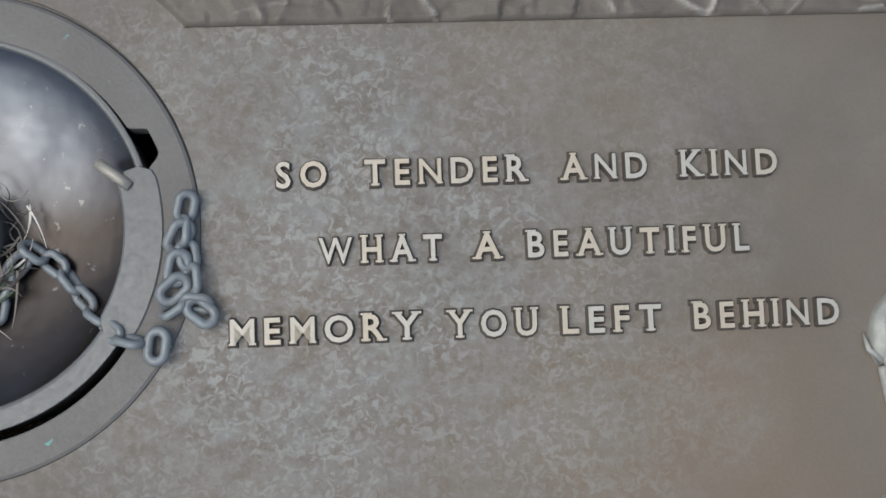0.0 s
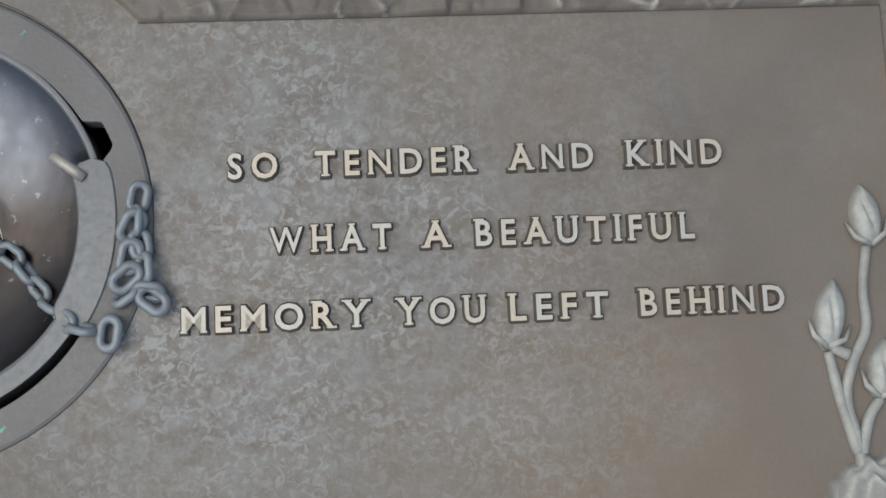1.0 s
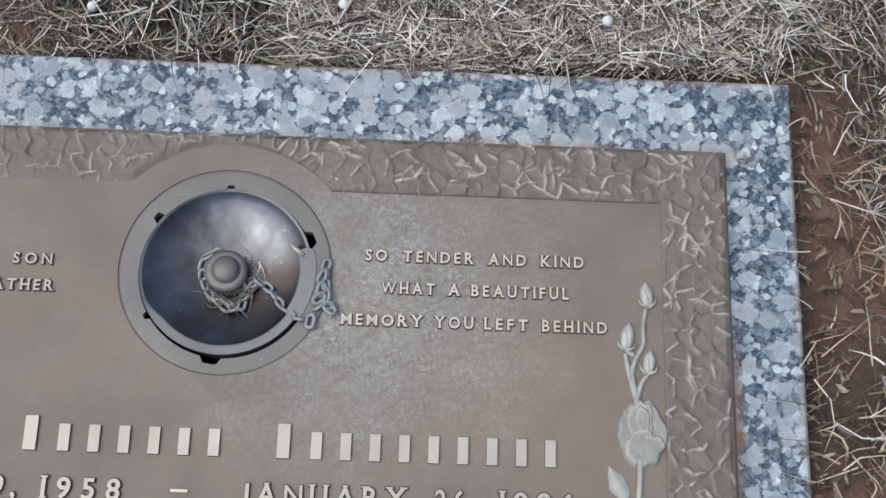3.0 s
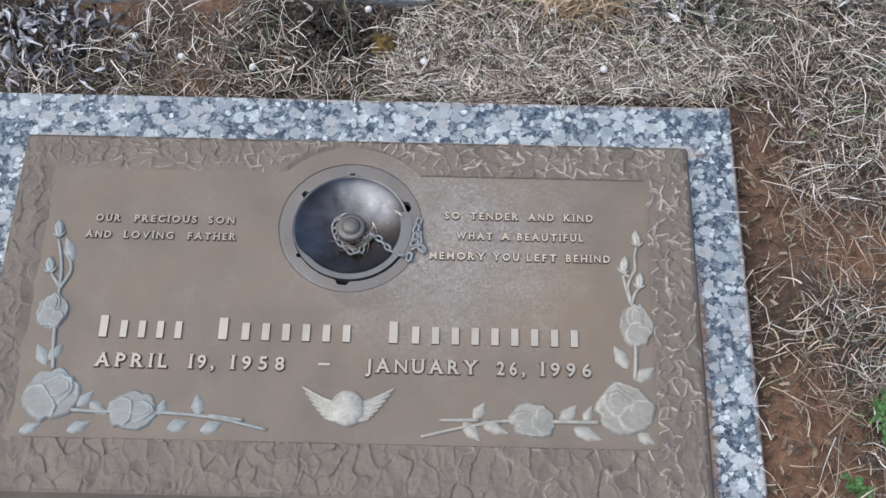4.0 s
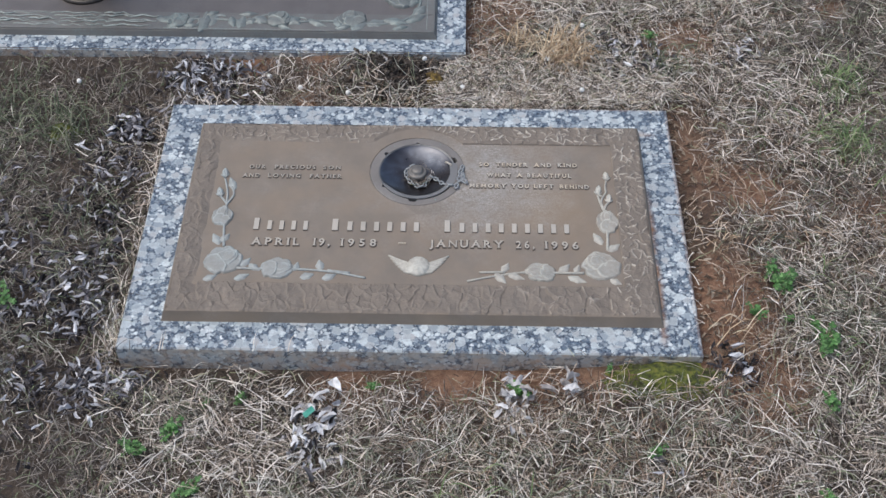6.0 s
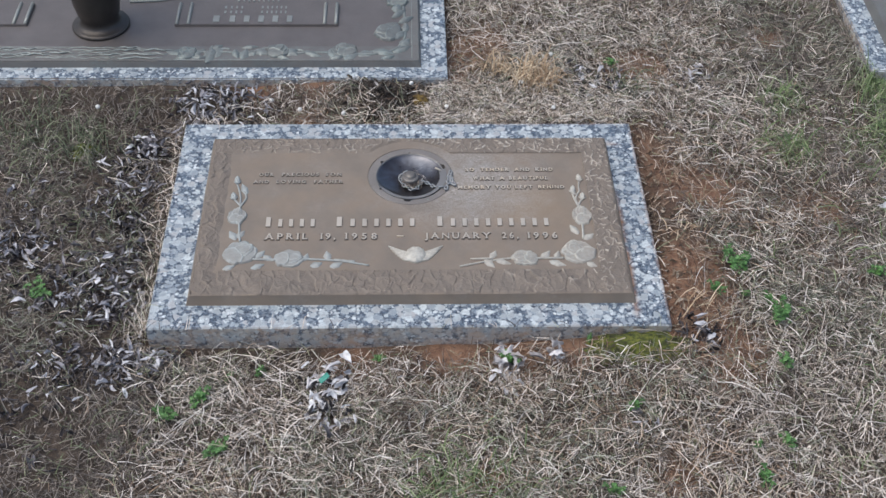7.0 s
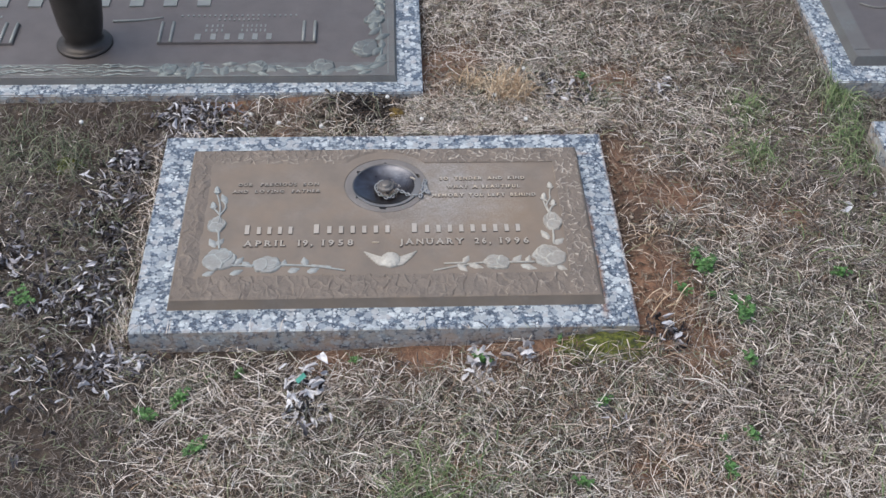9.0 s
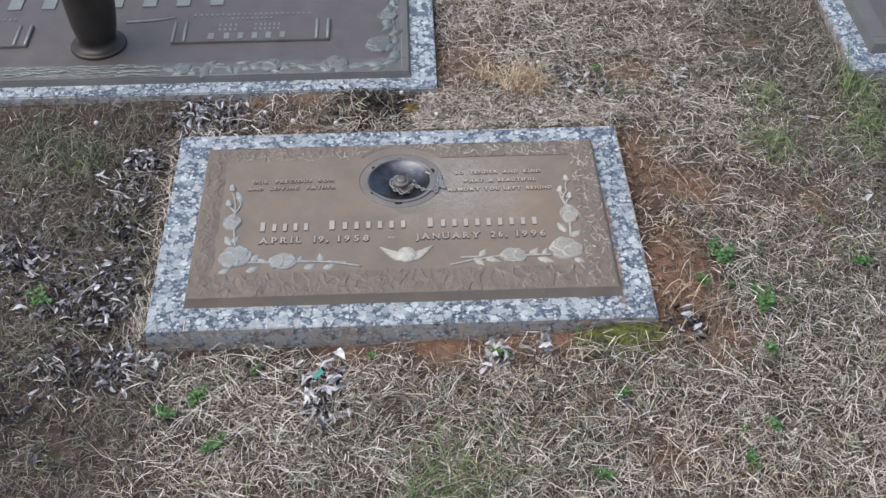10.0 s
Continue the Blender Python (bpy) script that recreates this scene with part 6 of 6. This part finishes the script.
def petal_heap(x, y, r, count, seed, label, mat):
    g = np.random.default_rng(seed)
    ob = leaves("petal_heap", g.normal(x, r * 0.36, count), g.normal(y, r * 0.66, count), g.uniform(0.010, 0.024, count), mat, g, flat=0.5, top=0.030, wide=(0.28, 0.55))
    return tagged(ob, label, "petals", kind="stuff")


petal_heap(-0.116, -0.312, 0.052, 90, 21, "heap of faded white and grey fabric petals in grass", FABRIC)
petal_heap(0.126, -0.272, 0.026, 44, 22, "few faded white petals beside a green weed", PETAL)
petal_heap(0.188, -0.250, 0.028, 12, 23, "few curled white leaves by the granite slab", PETAL)
bm = bmesh.new()
box(bm, -0.007, 0.007, -0.0035, 0.0035, -0.0008, 0.0008, 0.0004)
for v_ in bm.verts:
    v_.co.z += 0.003 * math.sin(v_.co.x * 260)
ob = part("plastic_scrap", bm, TEAL)
ob.matrix_world = pose(-0.116, -0.306, -0.010, 18, -12, 35)
tagged(ob, "small teal green plastic scrap among faded petals", "scrap")


def weed(seed, spread, count):
    """A low rosette of three-lobed leaves on thin stalks."""
    g = random.Random(seed)
    root = thing("weed", "small bright green clover-like weed in dead grass", "weed", group="green weeds")
    verts, faces, sv, sf = [], [], [], []
    for _ in range(count):
        a = g.uniform(0, 6.28)
        d = spread * math.sqrt(g.random()) * (0.75 + 0.35 * math.sin(2 * a + seed) + 0.25 * math.sin(5 * a + 2 * seed))
        x, y, z = d * math.cos(a), d * math.sin(a), g.uniform(0.006, 0.020)
        v, f = tube([(x * 0.2, y * 0.2, 0), (x * 0.7, y * 0.7, z * 0.8), (x, y, z)], 0.0005, 4)
        k = len(sv)
        sv += [tuple(p) for p in v]
        sf += [tuple(i + k for i in q) for q in f]
        turn, size = g.uniform(0, 6.28), g.uniform(0.0024, 0.0048)
        for lobe in range(3):
            t = turn + lobe * 2.094
            k = len(verts)
            tip = g.uniform(-0.0012, 0.0018)
            verts.append((x, y, z))
            for u, w, h in ((0.35, 0.42, 0.0005), (0.8, 0.55, tip * 0.6), (1.05, 0.25, tip)):
                for s in (-1, 1):
                    verts.append((x + size * (u * math.cos(t) - s * w * math.sin(t)), y + size * (u * math.sin(t) + s * w * math.cos(t)), z + h))
            faces += [(k, k + 1, k + 2), (k + 1, k + 3, k + 4, k + 2), (k + 3, k + 5, k + 6, k + 4)]
    mesh_part("foliage", verts, faces, CLOVER, root, smooth=False)
    mesh_part("stem", sv, sf, GREEN, root)
    return root


def place(ob, x, y, turn=0.0, scale=1.0, lift=0.0):
    ob.matrix_world = Matrix.Translation((x, y, float(ground_z(x, y)) + 0.007 + lift)) @ pose(0, 0, 0, 0, 0, turn) @ Matrix.Scale(scale, 4)


weeds = [weed(31, 0.020, 58), weed(32, 0.014, 34), weed(33, 0.024, 44)]
spots = [(0.471, -0.094, 0, 1), (0.456, -0.078, 1, 1), (0.427, -0.145, 1, 0.9), (0.512, -0.186, 0, 1.1), (0.501, -0.271, 1, 1), (0.676, -0.097, 1, 1), (-0.279, -0.316, 1, 1.1), (-0.321, -0.341, 0, 0.8),
         (-0.249, -0.396, 0, 0.9), (-0.204, -0.268, 1, 0.7), (0.132, -0.254, 1, 1), (0.286, -0.342, 1, 0.8), (0.435, -0.45, 1, 1), (0.244, -0.468, 1, 0.9), (0.438, -0.401, 1, 0.6), (0.476, -0.397, 1, 0.9),
         (-0.046, -0.245, 1, 0.6), (0.24, -0.225, 1, 0.45), (-0.525, -0.125, 2, 1.0), (0.47, -0.15, 1, 0.5), (-0.105, 0.26, 1, 0.3), (0.35, 0.415, 1, 0.8), (-0.245, -0.275, 1, 0.5), (0.50, -0.16, 1, 0.8)]
used = set()
for i, (x, y, k, s) in enumerate(spots):
    ob = weeds[k] if k not in used else copy_thing(weeds[k], Matrix())
    used.add(k)
    place(ob, x, y, i * 67, s * 0.92)


def moss_patch(x, y, rx, ry, seed, label, thick=0.009, mat=MOSS):
    n_r, n_a, verts, faces = 12, 48, [], []
    for i in range(n_r + 1):
        rho = i / n_r
        for k in range(n_a):
            a = 2 * math.pi * k / n_a
            out = 1 + 0.5 * noise.noise(Vector((2 * math.cos(a), 2 * math.sin(a), seed))) + 0.25 * noise.noise(Vector((6 * math.cos(a), 6 * math.sin(a), seed)))
            px, py = x + rx * rho * out * math.cos(a), y + ry * rho * out * math.sin(a)
            h = thick * (1 - rho ** 2) + 0.005 * noise.noise(Vector((px * 90, py * 90, seed))) * (1 - rho)
            verts.append((px, py, float(ground_z(px, py)) + h - 0.001))
    for i in range(n_r):
        for k in range(n_a):
            j = (k + 1) % n_a
            faces.append((i * n_a + k, (i + 1) * n_a + k, (i + 1) * n_a + j, i * n_a + j))
    return tagged(mesh_part("moss_patch", verts, faces, mat), label, "moss", "moss patches")


moss_patch(0.306, -0.238, 0.076, 0.034, 4, "olive green moss patch against the granite slab", 0.013)
moss_patch(0.020, 0.294, 0.021, 0.025, 7, "small yellow-brown moss patch between slabs", 0.024, DRY_MOSS)
moss_patch(-0.524, 0.203, 0.024, 0.020, 11, "yellow-green moss cushion among weathered dead grass", 0.020)


def pellet(x, y, lift=0.014, label="small round white plastic pellet lying in dead grass"):
    v, f = lathe([(0, -0.0037)] + [(0.0037 * math.sin(math.pi * k / 10), -0.0037 * math.cos(math.pi * k / 10)) for k in range(1, 10)] + [(0, 0.0037)], 20)
    ob = mesh_part("white_pellet", v, f, WHITE)
    ob.location = (x, y, min(max(float(ground_z(x, y)) + lift, -0.029), -0.0130))
    return tagged(ob, label, "pellet", "white pellets")


for x, y in ((-0.230, 0.302), (-0.182, 0.280), (-0.110, 0.268), (0.002, 0.331), (0.059, 0.271), (0.245, 0.425), (0.187, 0.335), (0.2345, 0.265), (-0.514, 0.289)):
    pellet(x, y, 0.023 if x > 0 else 0.015)

# straw caught round the vase knob
for mat, k, label in ((OLD_STRAW, 60, "matted grey-brown straw caught round the vase knob"), (STRAW, 16, "wisps of pale dry straw caught round the vase knob")):
    ang = rng.normal(-0.9, 1.0, k)
    r0 = rng.uniform(0.0135, 0.021, k)
    ob = blades("dried_grass", RING_AT[0] + r0 * np.cos(ang), RING_AT[1] + r0 * np.sin(ang), ang + rng.choice([-1.6, 1.6], k) + rng.normal(0, 0.6, k), rng.uniform(0.006, 0.016, k), rng.uniform(0.0004, 0.0009, k), rng.uniform(0.05, 0.25, k), mat, rng, base=-0.0075, clear=False, curl=1.5, points=7)
    tagged(ob, label, "dried grass", kind="stuff")
